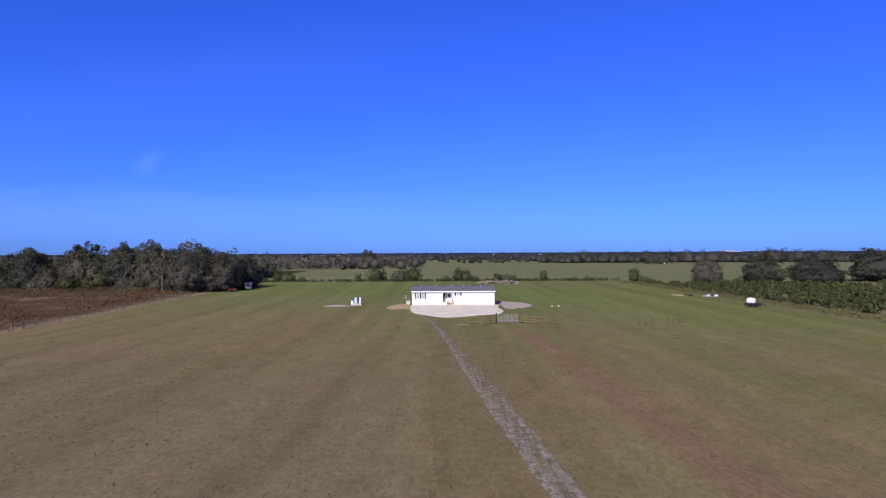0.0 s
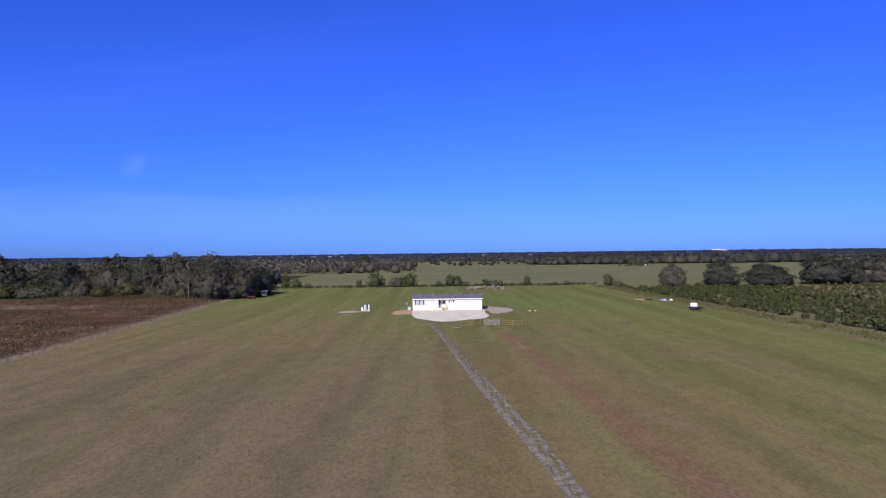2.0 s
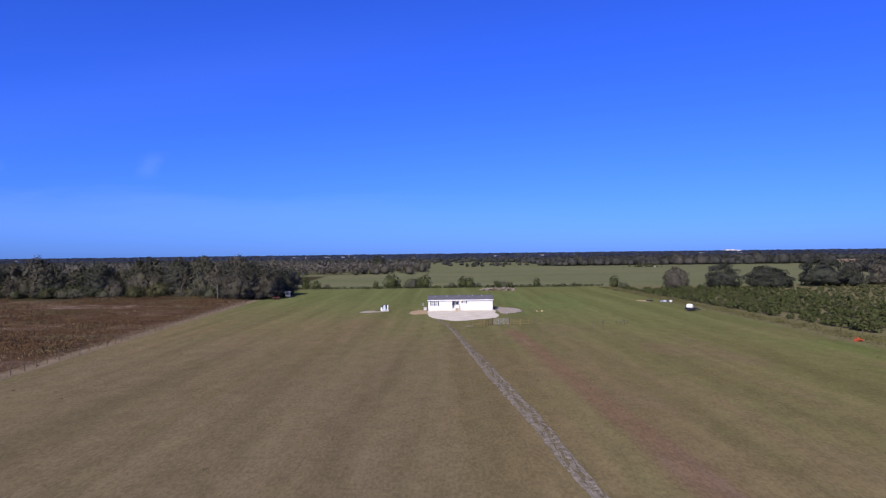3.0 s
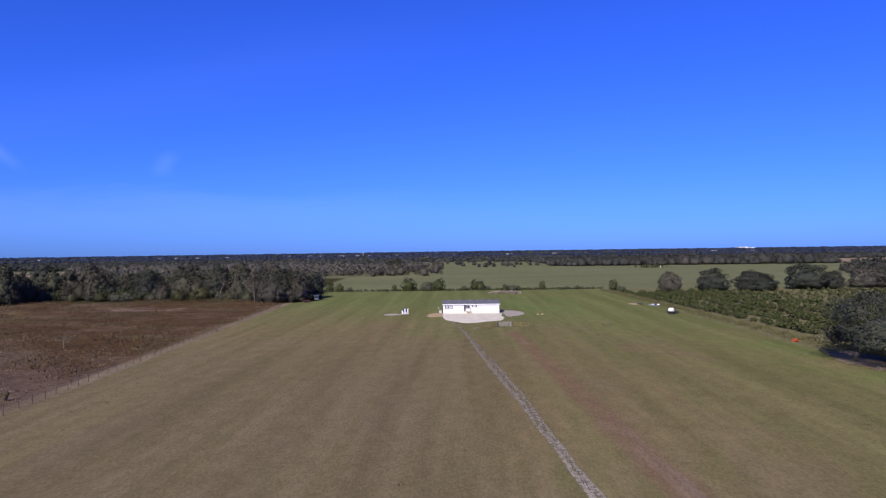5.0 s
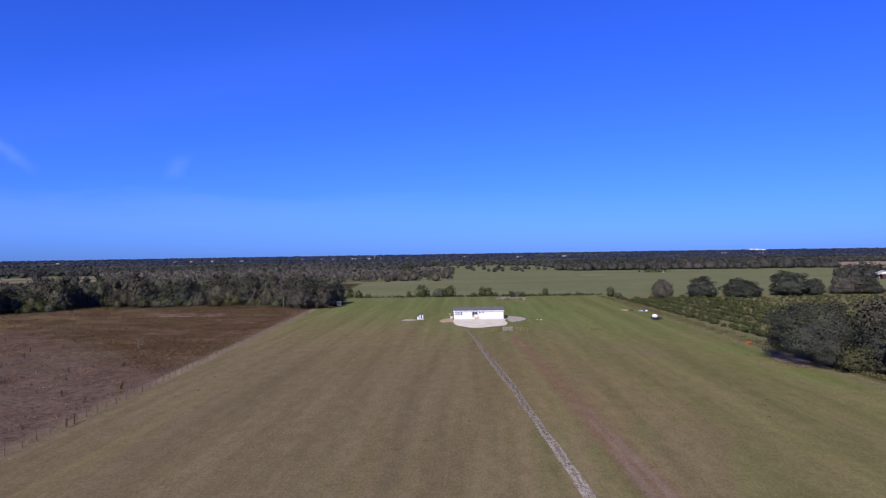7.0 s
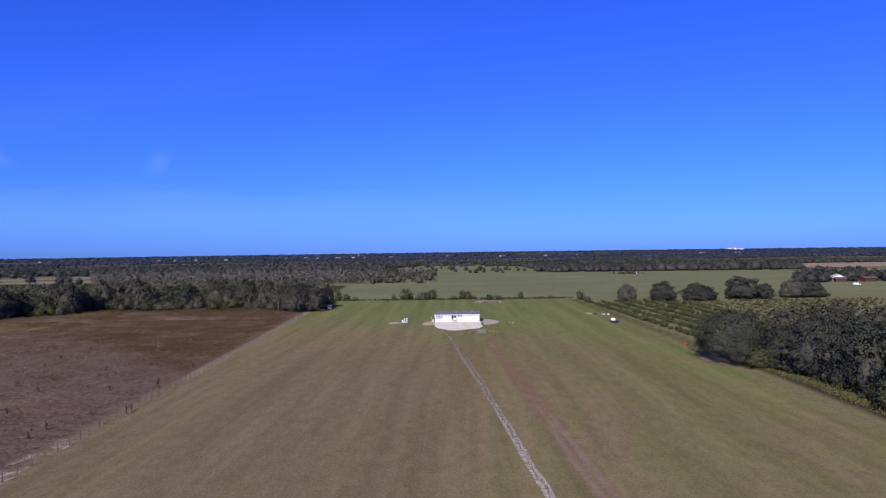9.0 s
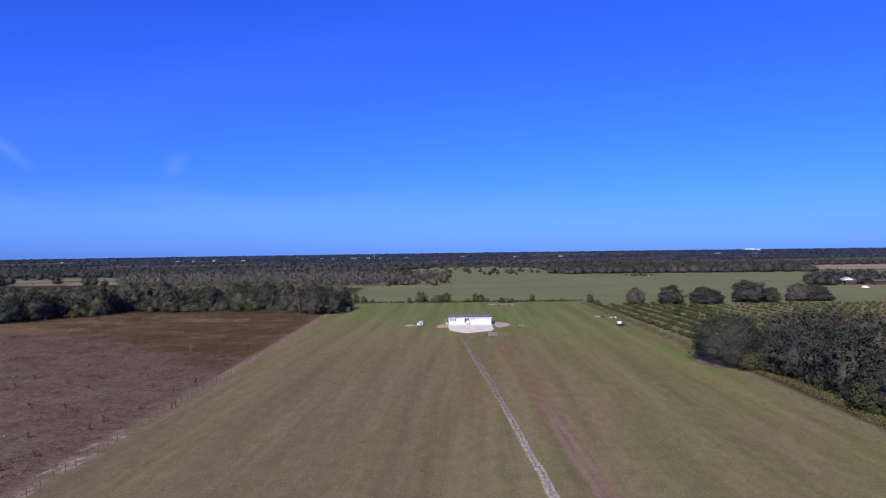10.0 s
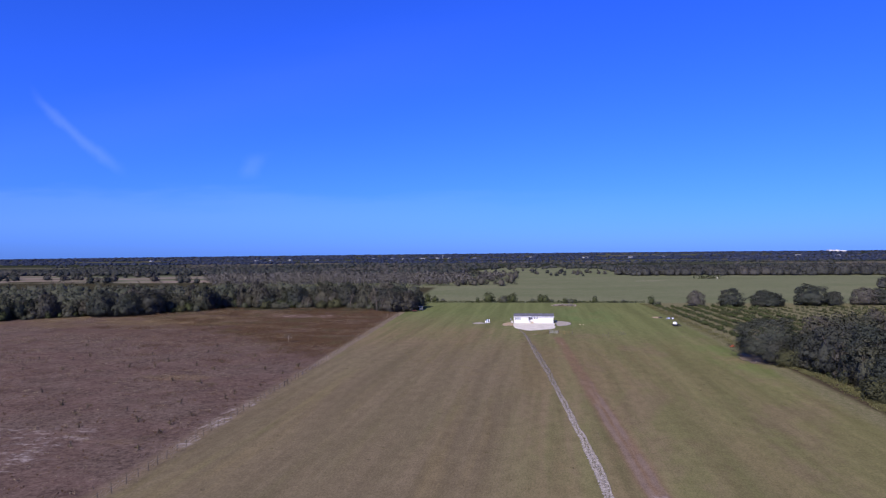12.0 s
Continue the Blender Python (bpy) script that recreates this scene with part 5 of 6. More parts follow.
BRIGHT = tree_kind(34, 3.2, 5.2, 0.1, 60, 1700, 0.14, YELLOW_LEAF, BARK, 0.12, ICO1, 5, uneven=0.4, clump=0.2)
BARE = [bare_tree_kind(41, 10.5, BARK), bare_tree_kind(42, 9.0, DEADWOOD), bare_tree_kind(43, 11.5, BARK)]


def template(seed, radius, height, clear, lobes, per, size, core=ICO0, **kw):
    return dome_arrays(np.random.default_rng(seed), radius, clear, height, lobes, per, size, core, **kw)


MID = [template(50 + k, 4.8 + 0.6 * (k % 3), 9.2 + 0.8 * (k % 4), 0.2, 46, 330, 0.28, ICO1, uneven=0.5, clump=0.2, deep=0.72) for k in range(8)]
BELT = [template(150 + k, 5.6 + 0.8 * (k % 3), 8.8 + 0.7 * (k % 4), 0.0, 20, 70, 0.42, ICO0, uneven=0.5, clump=0.24, deep=0.74) for k in range(8)]
FARS = [template(60 + k, 8.6, 10.5 + k % 3, -1, 12, 26, 0.75, ICO0, uneven=0.5) for k in range(5)]
GREYS = [crown_arrays(np.random.default_rng(70 + k), 3.4, 0.5, 8.5 + k % 3, 14, 115, 0.32, None, lobe_size=0.5) for k in range(5)]


def left_front(x):
    """Where the wood behind the scrub field begins."""
    return float(np.interp(x, [-330, -260, -222, -182, -172, -146, -111, -84, -72, -64, -58], [110, 128, 163, 186, 212, 209, 215, 200, 186, 190, 205]))


def left_right(y):
    return -57.5 - 0.21 * max(0, y - 203)


def left_wood():
    rng = np.random.default_rng(7)
    names = {"oak": "grey-green live oak with a wide low crown", "tree": "dark green woodland tree at the wood's edge"}
    # great oaks at the end of the wood
    for x, y, s, k in ((-66.6, 193.6, 0.98, 3), (-65.5, 205.5, 0.95, 1), (-73.0, 190.0, 1.0, 3), (-66, 212, 1.05, 1), (-78, 196, 1.08, 0), (-73, 203, 1.1, 2), (-199, 171, 1.2, 0), (-207, 163, 1.3, 1), (-216, 157, 1.2, 2), (-152, 214, 1.15, 1), (-134, 214, 1.1, 0), (-104, 215, 1.15, 2)):
        plant_tree("live_oak", (OAKS + [GREY_OAK])[k], x, y, s, names["oak"], "tree", "oaks at the wood's end")
    front = []
    x = -82.0
    while x > -285:
        for row in range(2):
            xx = x + rng.uniform(-2, 2)
            yy = left_front(x) + 3.5 + row * 6.5 + rng.uniform(-1.5, 1.5) + 4.0 * math.sin(x * 0.21) * math.sin(x * 0.083 + 1.0)
            front.append((xx, yy, row))
        x -= rng.uniform(3.6, 7.0)
    for x, y, row in front:
        k = int(rng.integers(0, 4))
        plant_tree("woodland_tree", WOODS[k], x, y, rng.uniform(0.55, 1.05) + 0.1 * row, names["tree"], "tree", "trees along the wood's edge", tall=rng.uniform(0.85, 1.38))
    for x, y, s in ((-117, 205, 1.05), (-109, 209.5, 1.35), (-112, 208, 1.0), (-97, 206, 0.8), (-150, 206, 0.9), (-187, 181, 0.9)):
        plant_tree("bright_shrub", BRIGHT, x, y, s, "yellow-green bushy shrub at the wood's edge", "shrub", "bright shrubs of the wood's edge")
    for k in range(80):
        x = rng.uniform(-270, -80)
        plant_tree("undergrowth_shrub", UNDER[int(rng.integers(0, 3))], x, left_front(x) - rng.uniform(-2.0, 2.5), rng.uniform(0.6, 1.5),
                   "green shrub at the foot of the wood", "shrub", "shrubs along the wood")
    for x, y, k, s in ((-82, 191.5, 0, 1.0), (-79, 190, 2, 0.85), (-126, 207, 0, 0.6), (-120, 211, 2, 0.8), (-101, 208, 2, 0.95)):
        t = thing("bare_tree", pose(x, y, 0, 0, 0, rng.uniform(0, 360)) @ Matrix.Scale(s, 4), "leafless grey tree at the wood's edge", "tree", "bare trees")
        part("branches", BARE[k], None, t)

    def ok(x, y):
        return y > left_front(x) + 13 and x < left_right(y) - 4 and y < np.interp(x, [-420, -260, -180, -60], [325, 332, 345, 345])

    pl = fill(rng, 1500, -480, -60, 140, 450, ok, 7.0)
    near = [q for q in pl if q[1] < left_front(q[0]) + 30]
    scatter("woodland", rng, near, MID, WOOD_LEAF, "dense dark green woodland behind the scrub field", "woodland", (0.7, 1.15), (0.85, 1.15))
    scatter("woodland", rng, [q for q in pl if q not in near], BELT, WOOD_LEAF, "deep dark green woodland", "woodland", (0.7, 1.15), (0.85, 1.15))


left_wood()


def near_edge(y):
    return float(np.interp(y, [-60, -14, 0, 17, 33, 38, 50, 62], [71, 71.5, 72.5, 72.5, 71, 66, 64.5, 66]))


def near_wood():
    rng = np.random.default_rng(9)
    lab = "grey-green live oak standing at the field's edge"
    plant_tree("live_oak", FIELD_OAK, 68.4, 47.6, 1.3, lab, "tree", "oaks along the field", tall=0.80)
    plant_tree("live_oak", FIELD_OAK, 67.0, 39.8, 0.5, lab, "tree", "oaks along the field", tall=1.2)
    for x, y, s, k in ((74, 35.5, 0.9, 1), (72.8, 30, 0.62, 3), (76.5, 26, 1.05, 2), (75.4, 18.5, 0.72, 5), (79, 14, 1.1, 0), (76, 7.5, 0.8, 4), (77.6, -2, 1.0, 1), (75.6, -10.5, 0.7, 6), (78.5, -15, 1.12, 0), (76.2, -24, 0.85, 2), (78.6, -31, 1.05, 1), (76.4, -40, 0.9, 5), (78, -49, 1.05, 2)):
        plant_tree("live_oak", (OAKS + WOODS)[k], x, y, s, lab, "tree", "oaks along the field", tall=rng.uniform(0.85, 1.2))

    def ok(x, y):
        return x > near_edge(y) + 11 and y < 50 + 0.55 * (x - 70) and y > -60

    for x, y in fill(rng, 50, 79, 112, -48, 72, ok, 7.4):
        k = 3 + int(rng.integers(0, 4))
        plant_tree("woodland_tree", (OAKS + WOODS)[k], x, y, rng.uniform(0.95, 1.12), "dark grey-green tree in the dense wood", "tree", "trees of the near wood", tall=rng.uniform(1.05, 1.25) if k < 3 else rng.uniform(0.95, 1.1))
    scatter("woodland", rng, fill(rng, 200, 112, 230, -60, 120, ok, 6.4), MID, OAK, "dense grey-green woodland beside the field", "woodland", tall=(0.95, 1.2))
    scatter("woodland", rng, fill(rng, 300, 76, 190, -250, -56, lambda x, y: True, 7.2), BELT, OAK, "dense grey-green woodland beside the field", "woodland")
    for y, s in ((-42, 0.6), (-33, 0.75), (-21, 0.7), (-7, 0.9), (-3, 1.1), (3, 0.8), (14, 0.7), (27, 0.85), (33, 0.8), (36, 1.15)):
        plant_tree("bright_shrub", BRIGHT, near_edge(y) + rng.uniform(0.5, 1.6), y, s, "yellow-green bushy shrub before the wood", "shrub", "bright shrubs of the near wood")
    for k in range(26):
        y = rng.uniform(-50, 32)
        plant_tree("undergrowth_shrub", UNDER[int(rng.integers(0, 3))], near_edge(y) + rng.uniform(0.4, 3.2), y, rng.uniform(0.5, 0.95), "green shrub at the foot of the wood", "shrub", "shrubs along the near wood")
    for x, y, s in ((74, -20, 0.55), (73.6, -14, 0.5), (75, -9, 0.55)):
        t = thing("bare_tree", pose(x, y, 0, 0, 0, rng.uniform(0, 360)) @ Matrix.Scale(s, 4), "leafless pale sapling before the wood", "tree", "bare saplings")
        part("branches", BARE[1], None, t)


near_wood()


def oak_row():
    rows = ((87.8, 229, 5.0, 9.0, 3), (105.2, 226, 6.9, 9.0, 0), (124.6, 228, 8.9, 9.1, 1), (148.6, 233, 8.3, 11.0, 2), (158.5, 233, 6.0, 8.4, 1), (177, 238, 7.8, 10.0, 3), (187, 240, 7.6, 9.6, 1))
    for x, y, r, h, k in rows:
        base_r, base_h = ((6.6, 10.4), (6.4, 9.8), (5.8, 11.0), (5.4, 9.2))[k]
        s = r / base_r
        plant_tree("live_oak", (OAKS + [THIN_OAK])[k], x, y, s, "thin grey-brown oak behind the grove" if k == 3 else "round grey-green live oak behind the grove", "tree", "oak row behind the grove", tall=h / base_h / s)


oak_row()


# ---------------------------------------------------------------- ditch line with shrubs, rubble
def tuft(seed, n, r, h, size):
    """A clump of tall weeds: upright leaf blades and heads."""
    rng = np.random.default_rng(seed)
    c = np.c_[rng.normal(size=(n, 2)) * r * 0.5, rng.uniform(0.05, 1, n) ** 0.8 * h]
    nrm = np.c_[rng.normal(size=(n, 2)), rng.normal(size=n) * 0.3]
    v, f = cards(rng, c, nrm, size)
    v[:, 2] = np.maximum(v[:, 2], 0)
    return v, np.zeros((0, 3), int), f


def ditch():
    rng = np.random.default_rng(13)
    lab = "dark green shrub on the ditch bank"
    rows = ((-66, 259, 1.0, 1), (-62, 262, 0.8, 0), (-56, 256, 0.55, 2), (-34.5, 254, 0.6, 1), (-27.6, 256, 1.42, 0), (-18.6, 253, 1.15, 2), (-15.8, 254, 1.0, 0), (-12.4, 253, 1.12, 1), (-1, 253, 0.6, 2),
            (3.6, 254, 0.95, 1), (6.6, 254, 1.0, 0), (10, 254, 0.55, 2), (18, 247, 0.7, 0), (21, 247, 0.75, 2), (24, 248, 0.55, 0), (35.6, 253, 0.75, 1), (47, 252, 0.4, 2), (52, 252, 0.5, 2), (66, 238, 0.95, 1), (69, 236, 0.6, 2))
    for x, y, s, k in rows:
        plant_tree("ditch_shrub", UNDER[k], x, y, s * 1.15, lab, "shrub", "shrubs along the ditch", tall=1.05)
    tufts = [tuft(80 + k, 24, 1.3, 1.1, 0.14) for k in range(4)]
    pl = [(rng.uniform(-72, 64), 251 + rng.normal() * 1.2) for _ in range(520)]
    scatter("ditch_weeds", rng, pl, tufts, SHRUB, "rank green weeds along the ditch", "weeds", (0.35, 1.0))


ditch()


DIRT = sand_material("dark_heap_soil", (0.085, 0.075, 0.045), (0.16, 0.135, 0.09), 0.6)


def rubble():
    rng = random.Random(17)
    b = bmesh.new()
    bmesh.ops.create_icosphere(b, subdivisions=2, radius=0.5)
    for v in b.verts:
        v.co *= 0.75 + 0.5 * noise.noise(v.co * 3)
    stone = bpy.data.meshes.new("stone")
    b.to_mesh(stone)
    b.free()
    stone.materials.append(RUBBLE)
    p = thing("rubble_pile", pose(17.5, 226, 0) @ Matrix.Diagonal((0.9, 0.8, 1.1, 1)), "pile of pale broken rubble and dead logs", "rubble")
    mound = bmesh.new()
    bmesh.ops.create_icosphere(mound, subdivisions=3, radius=1)
    for v in mound.verts:
        v.co = Vector((v.co.x * 6.0, v.co.y * 2.2, max(-0.1, v.co.z * 1.2) * (0.7 + 0.5 * noise.noise(v.co * 2.5))))
    part("mound", mound, DIRT, p, "heap of dark soil")
    for k in range(70):
        a, f = rng.uniform(0, 6.283), rng.random() ** 0.5
        x, y = 7.8 * f * math.cos(a), 3.2 * f * math.sin(a)
        o = part("stone", stone, None, p)
        s = rng.uniform(0.5, 1.5)
        o.matrix_basis = pose(x, y, 0.9 * (1 - f * f) + 0.05, rng.uniform(0, 360), rng.uniform(0, 360), rng.uniform(0, 360)) @ Matrix.Diagonal((s * 1.3, s, s * 0.7, 1))
    for k in range(14):
        x, y, a = rng.uniform(-7, 7), rng.uniform(-2.5, 2), rng.uniform(-0.6, 0.6)
        L = rng.uniform(1.2, 2.6)
        part("log", tube(None, [(x - L * math.cos(a), y - L * math.sin(a), 0.4), (x, y, 0.95), (x + L * math.cos(a), y + L * math.sin(a), 0.7)], [0.14, 0.12, 0.06], 6), DEADWOOD, p)
    # brush out on the pasture
    q = thing("brush_heap", pose(176, 571, 0), "low heap of brush and pale logs on pasture", "brush")
    part("brush", mesh_from("brush", *brush_arrays(), SHRUB), None, q)["kind"] = "stuff"
    for k in range(3):
        x, y = rng.uniform(-10, 10), rng.uniform(-4, 4)
        part("log", tube(None, [(x - 2, y, 0.3), (x, y + 0.4, 0.7), (x + 2, y, 0.3)], [0.25, 0.22, 0.12], 6), DEADWOOD, q)
    w = thing("pale_post", pose(183, 565, 0), "pale square post on the pasture", "post")
    part("shaft", box(None, -0.3, 0.3, -0.3, 0.3, 0, 1.5, 0.05), SKIRT, w)


patch("pasture_sand_patch", np.random.default_rng(44), 108, 522, (16, 2.2, 2.2), 0.03, GRAVEL, "pale bare sand streak on the pasture", "soil", jag=0.08)


def brush_arrays():
    r = np.random.default_rng(18)
    n = 260
    c = np.c_[r.normal(size=n) * 7, r.normal(size=n) * 2.5, r.uniform(0, 1, n) ** 2 * 3]
    v, f = cards(r, c, r.normal(size=(n, 3)), 0.6)
    v[:, 2] = np.maximum(v[:, 2], 0)
    return v, f


rubble()


# ---------------------------------------------------------------- citrus grove
def grove():
    rng = np.random.default_rng(19)
    kinds = []
    for k in range(4):
        v, t, q, c, nrm = crown_arrays(np.random.default_rng(90 + k), 1.6, 0.05, 2.4, 12, 430, 0.118, ICO0, fill=0.42)
        crown = mesh_from("crown", v, [t, q], CITRUS, normals=nrm)
        b = tube(None, [(0, 0, -0.1), (0, 0, 0.5), (0.1, 0, 1.1)], [0.09, 0.07, 0.05], 6)
        me = bpy.data.meshes.new("trunk")
        b.to_mesh(me)
        b.free()
        me.materials.append(BARK)
        kinds.append((me, crown))
    low = [crown_arrays(np.random.default_rng(95 + k), 1.7, 0.0, 2.3, 8, 150, 0.165, ICO0, fill=0.5) for k in range(4)]
    near, far = [], []
    for row in range(21):
        y = 63.0
        while y < 224:
            x = 67.6 + row * 7.0 + (205 - y) * 0.05 + rng.normal() * 0.35
            yy = y + rng.normal() * 0.3
            if not (yy < 66 + 0.55 * (x - 70)) and x < 212 and rng.random() > 0.07:
                (near if row < 7 else far).append((x, yy))
            y += 2.5
    for x, y in near[:290]:
        plant_tree("citrus_tree", kinds[int(rng.integers(0, 4))], x, y, rng.uniform(0.58, 0.98), "low bushy citrus tree in a grove row", "tree", "citrus grove", tall=rng.uniform(0.85, 1.2))
    rest = near[290:] + far
    scatter("citrus_rows", rng, [q for q in rest if q[0] < 116], low, CITRUS, "rows of low bushy citrus trees", "grove", (0.58, 0.98))
    scatter("citrus_rows", rng, [q for q in rest if q[0] >= 116], low, CITRUS, "sparse rows of small citrus trees", "grove", (0.35, 0.75))


grove()


def weeds():
    rng = np.random.default_rng(23)
    green = [tuft(100 + k, 18, 1.2, 0.6, 0.10) for k in range(4)]
    pl = [(63.6 + rng.normal() * 1.3 + (205 - y) * 0.03, y) for y in rng.uniform(64, 240, 620)]
    scatter("verge_weeds", rng, pl, green, WEED, "straggling weeds between field and grove", "weeds", (0.5, 1.2))
    pl = [(near_edge(y) - 1.2 + rng.normal() * 0.9, y) for y in rng.uniform(-62, 34, 800)]
    scatter("wood_edge_weeds", rng, pl, green, WEED, "yellow-green weeds along the wood's edge", "weeds", (0.6, 1.2))
    rusty = [tuft(110 + k, 19, 2.3, 0.6, 0.09) for k in range(6)]

    def thick(x, y):
        v = noise.noise(Vector((x * 0.03, y * 0.06, 2.0))) + 1.1 * noise.noise(Vector((x * 0.12, y * 0.17, 5.0)))
        edge = (y - 47 + 0.8 * (x + 60)) / 22
        return x < fence_x(y) - 4.0 and y < left_front(x) and v * 2.0 + max(min(edge, 0.22), -1.2) + (0.0 if x > -125 else -0.3) > 0.1

    pl = fill(rng, 4200, -200, -60, 30, 212, thick, 0.7)
    olive = [q for q in pl if noise.noise(Vector((q[0] * 0.07, q[1] * 0.1, 7.0))) > 0.16]
    scatter("scrub_weeds", rng, [q for q in pl if q not in olive], rusty, RUST_WEED, "rust-brown dead weeds over the scrub field", "weeds", (0.3, 1.5))
    scatter("olive_weeds", rng, olive, rusty, OLIVE_WEED, "olive-tan weeds among rust-brown scrub", "weeds", (0.3, 1.5))
    knots = fill(rng, 26, -150, -62, -60, 60, lambda x, y: x < fence_x(y) - 3, 6)
    pl = [(x + rng.normal() * 0.9, y + rng.normal() * 0.7) for x, y in knots for _ in range(6)]
    scatter("dead_brush", rng, pl, rusty, OLIVE_WEED, "low knots of dead olive-brown brush", "weeds", (0.3, 0.75), (1.0, 2.2))
    small = [tuft(120 + k, 10, 0.7, 0.5, 0.10) for k in range(5)]
    pl = fill(rng, 3200, -190, -55, -75, 90, lambda x, y: x < fence_x(y) - 0.8 and noise.noise(Vector((x * 0.05, y * 0.08, 9.0))) > -0.25, 1.0)
    scatter("scattered_weeds", rng, pl[::2], small, RUST_WEED, "sparse dry brown weed tufts", "weeds", (0.35, 1.1))
    pl += [(-88 + rng.normal() * 5.5, 7 + rng.normal() * 2.2) for _ in range(150)]
    scatter("straw_weeds", rng, pl[1::2], small, STRAW_WEED, "sparse pale straw weed tufts", "weeds", (0.3, 0.9))
    pl = fill(rng, 1900, -240, -60, 52, 210, lambda x, y: x < fence_x(y) - 1 and y < left_front(x) and noise.noise(Vector((x * 0.025, y * 0.07, 4.0))) + 0.6 * noise.noise(Vector((x * 0.1, y * 0.2, 6.0))) > 0.12, 0.9)
    scatter("tall_straw", rng, pl, rusty, STRAW_WEED, "pale dry straw streaks in the scrub field", "weeds", (0.4, 0.9))
    pl = [(fence_x(y) + rng.normal() * 0.6, y) for y in rng.uniform(-95, 175, 260)] + [(fence_x(y) - 2.2 + rng.normal() * 0.9, y) for y in rng.uniform(45, 182, 260)]
    scatter("fence_weeds", rng, pl, rusty, FENCE_STRAW, "dry tan weeds along the wire fence", "weeds", (0.25, 0.7))


weeds()


def sward():
    rng = np.random.default_rng(27)
    blades = [tuft(130 + k, 7, 0.26, 0.06, 0.032) for k in range(6)]
    pl = fill(rng, 5200, -38, 48, 16, 74, lambda x, y: noise.noise(Vector((x * 0.3, y * 0.2, 3.0))) > -0.25 and abs(x) < 0.75 * y + 4, 0.3)
    scatter("grass_tufts", rng, pl, blades, TURF, "short olive and straw grass tufts in the hay field", "grass", (0.4, 1.2))
    clumps = [tuft(140 + k, 12, 0.5, 0.16, 0.06) for k in range(4)]
    pl = fill(rng, 150, -52, 60, -100, 150, lambda x, y: x > fence_x(y) + 2 and noise.noise(Vector((x * 0.05, y * 0.03, 6.0))) > 0.0, 3.0)
    scatter("field_weeds", rng, pl, clumps, DARK_TURF, "small dark weed clumps in the hay field", "weeds", (0.4, 1.0))


sward()


def stumps():
    r = random.Random(29)
    kinds = []
    for k in range(4):
        b = tube(None, [(0, 0, -0.1), (r.uniform(-0.05, 0.05), 0, 0.3), (r.uniform(-0.12, 0.12), r.uniform(-0.1, 0.1), 0.8), (r.uniform(-0.2, 0.2), r.uniform(-0.1, 0.1), 1.25)], [0.2, 0.14, 0.11, 0.05], 7)
        tube(b, [(0, 0, 0.55), (0.25, 0.05, 0.85), (0.32, 0.1, 1.1)], [0.07, 0.05, 0.02], 5)
        tube(b, [(0, 0, 0.1), (-0.25, 0.12, 0.05), (-0.45, 0.2, 0.0)], [0.09, 0.06, 0.03], 5)
        me = bpy.data.meshes.new("dead_stump")
        b.to_mesh(me)
        b.free()
        me.materials.append(POST if k == 3 else DARKSTUMP)
        kinds.append(me)
    rng = np.random.default_rng(31)
    pl = [(-91.9, 23.8), (-83.7, 18.3), (-126.4, 14.5), (-62.8, 14.4), (-62.3, 24.5), (-86.6, 2.3), (-78.4, 1.0), (-109.7, -13.1), (-95.7, -24.6), (-63.6, -15.5), (-64.1, -10.4), (-71.2, -20.5), (-63.2, -30.3),
          (-86.9, -31.9), (-79.0, -27.3), (-88.5, -26.4), (-71.2, -35.4), (-79.8, -40.4), (-63.8, -36.7), (-62.7, -42.7), (-60.4, -52.1), (-73.1, -51.3), (-137.7, 13.5), (-110.1, 20.4), (-102.8, 21.0), (-117.1, 11.1), (-61.8, -1.6), (-69.9, 19.8), (-82.3, 41.1), (-87.2, 29.9)]
    pl += fill(rng, 34, -185, -66, 26, 130, lambda x, y: x < fence_x(y) - 5, 6.5)
    for x, y in pl:
        o = new("dead_stump", kinds[r.choice((0, 1, 2, 0, 1, 2, 0, 1, 2, 3))])
        s = r.uniform(0.65, 1.15)
        o.matrix_basis = pose(x, y, 0, r.uniform(-14, 14), r.uniform(-14, 14), r.uniform(0, 360)) @ Matrix.Scale(s, 4)
        tagged(o, "charred dead sapling stump in the scrub field", "stump", "dead stumps")
    brush = [tuft(160 + k, 16, 0.7, 1.0, 0.15) for k in range(4)]
    scatter("stump_brush", rng, [(x + rng.normal() * 0.3, y + rng.normal() * 0.3) for x, y in pl[:44]], brush, OLIVE_WEED, "dead olive-brown brush round the charred stumps", "weeds", (0.45, 0.95))
    t = thing("bare_tree", pose(-84.3, 73.0, 0, 0, 0, 40) @ Matrix.Scale(0.34, 4), "small half-bare tree with a pale trunk", "tree")
    part("branches", BARE[1], None, t)
    part("crown", mesh_from("crown", *tree_wisp(), THIN_LEAF), None, t)
    t = thing("fallen_log", pose(-83.0, 74.5, 0.15, 0, 0, 24), "dark fallen log in the scrub field", "log")
    part("wood", tube(None, [(-1.6, 0, 0), (0, 0.1, 0.05), (1.7, 0, 0)], [0.2, 0.17, 0.1], 7), DARKSTUMP, t)
    for x, y, s in ((26.0, 94, 0.16), (28.2, 95, 0.19), (27.1, 94.6, 0.13)):
        t = thing("dry_sapling", pose(x, y, 0, 0, 0, r.uniform(0, 360)) @ Matrix.Scale(s, 4), "dry bare sapling standing in the grass", "sapling", "dry saplings")
        part("branches", BARE[0], None, t)
    pen = thing("sapling_pen", pose(33.6, 101.0, 0, 0, 0, 8), "small weathered stake pen round a dry sapling", "pen")
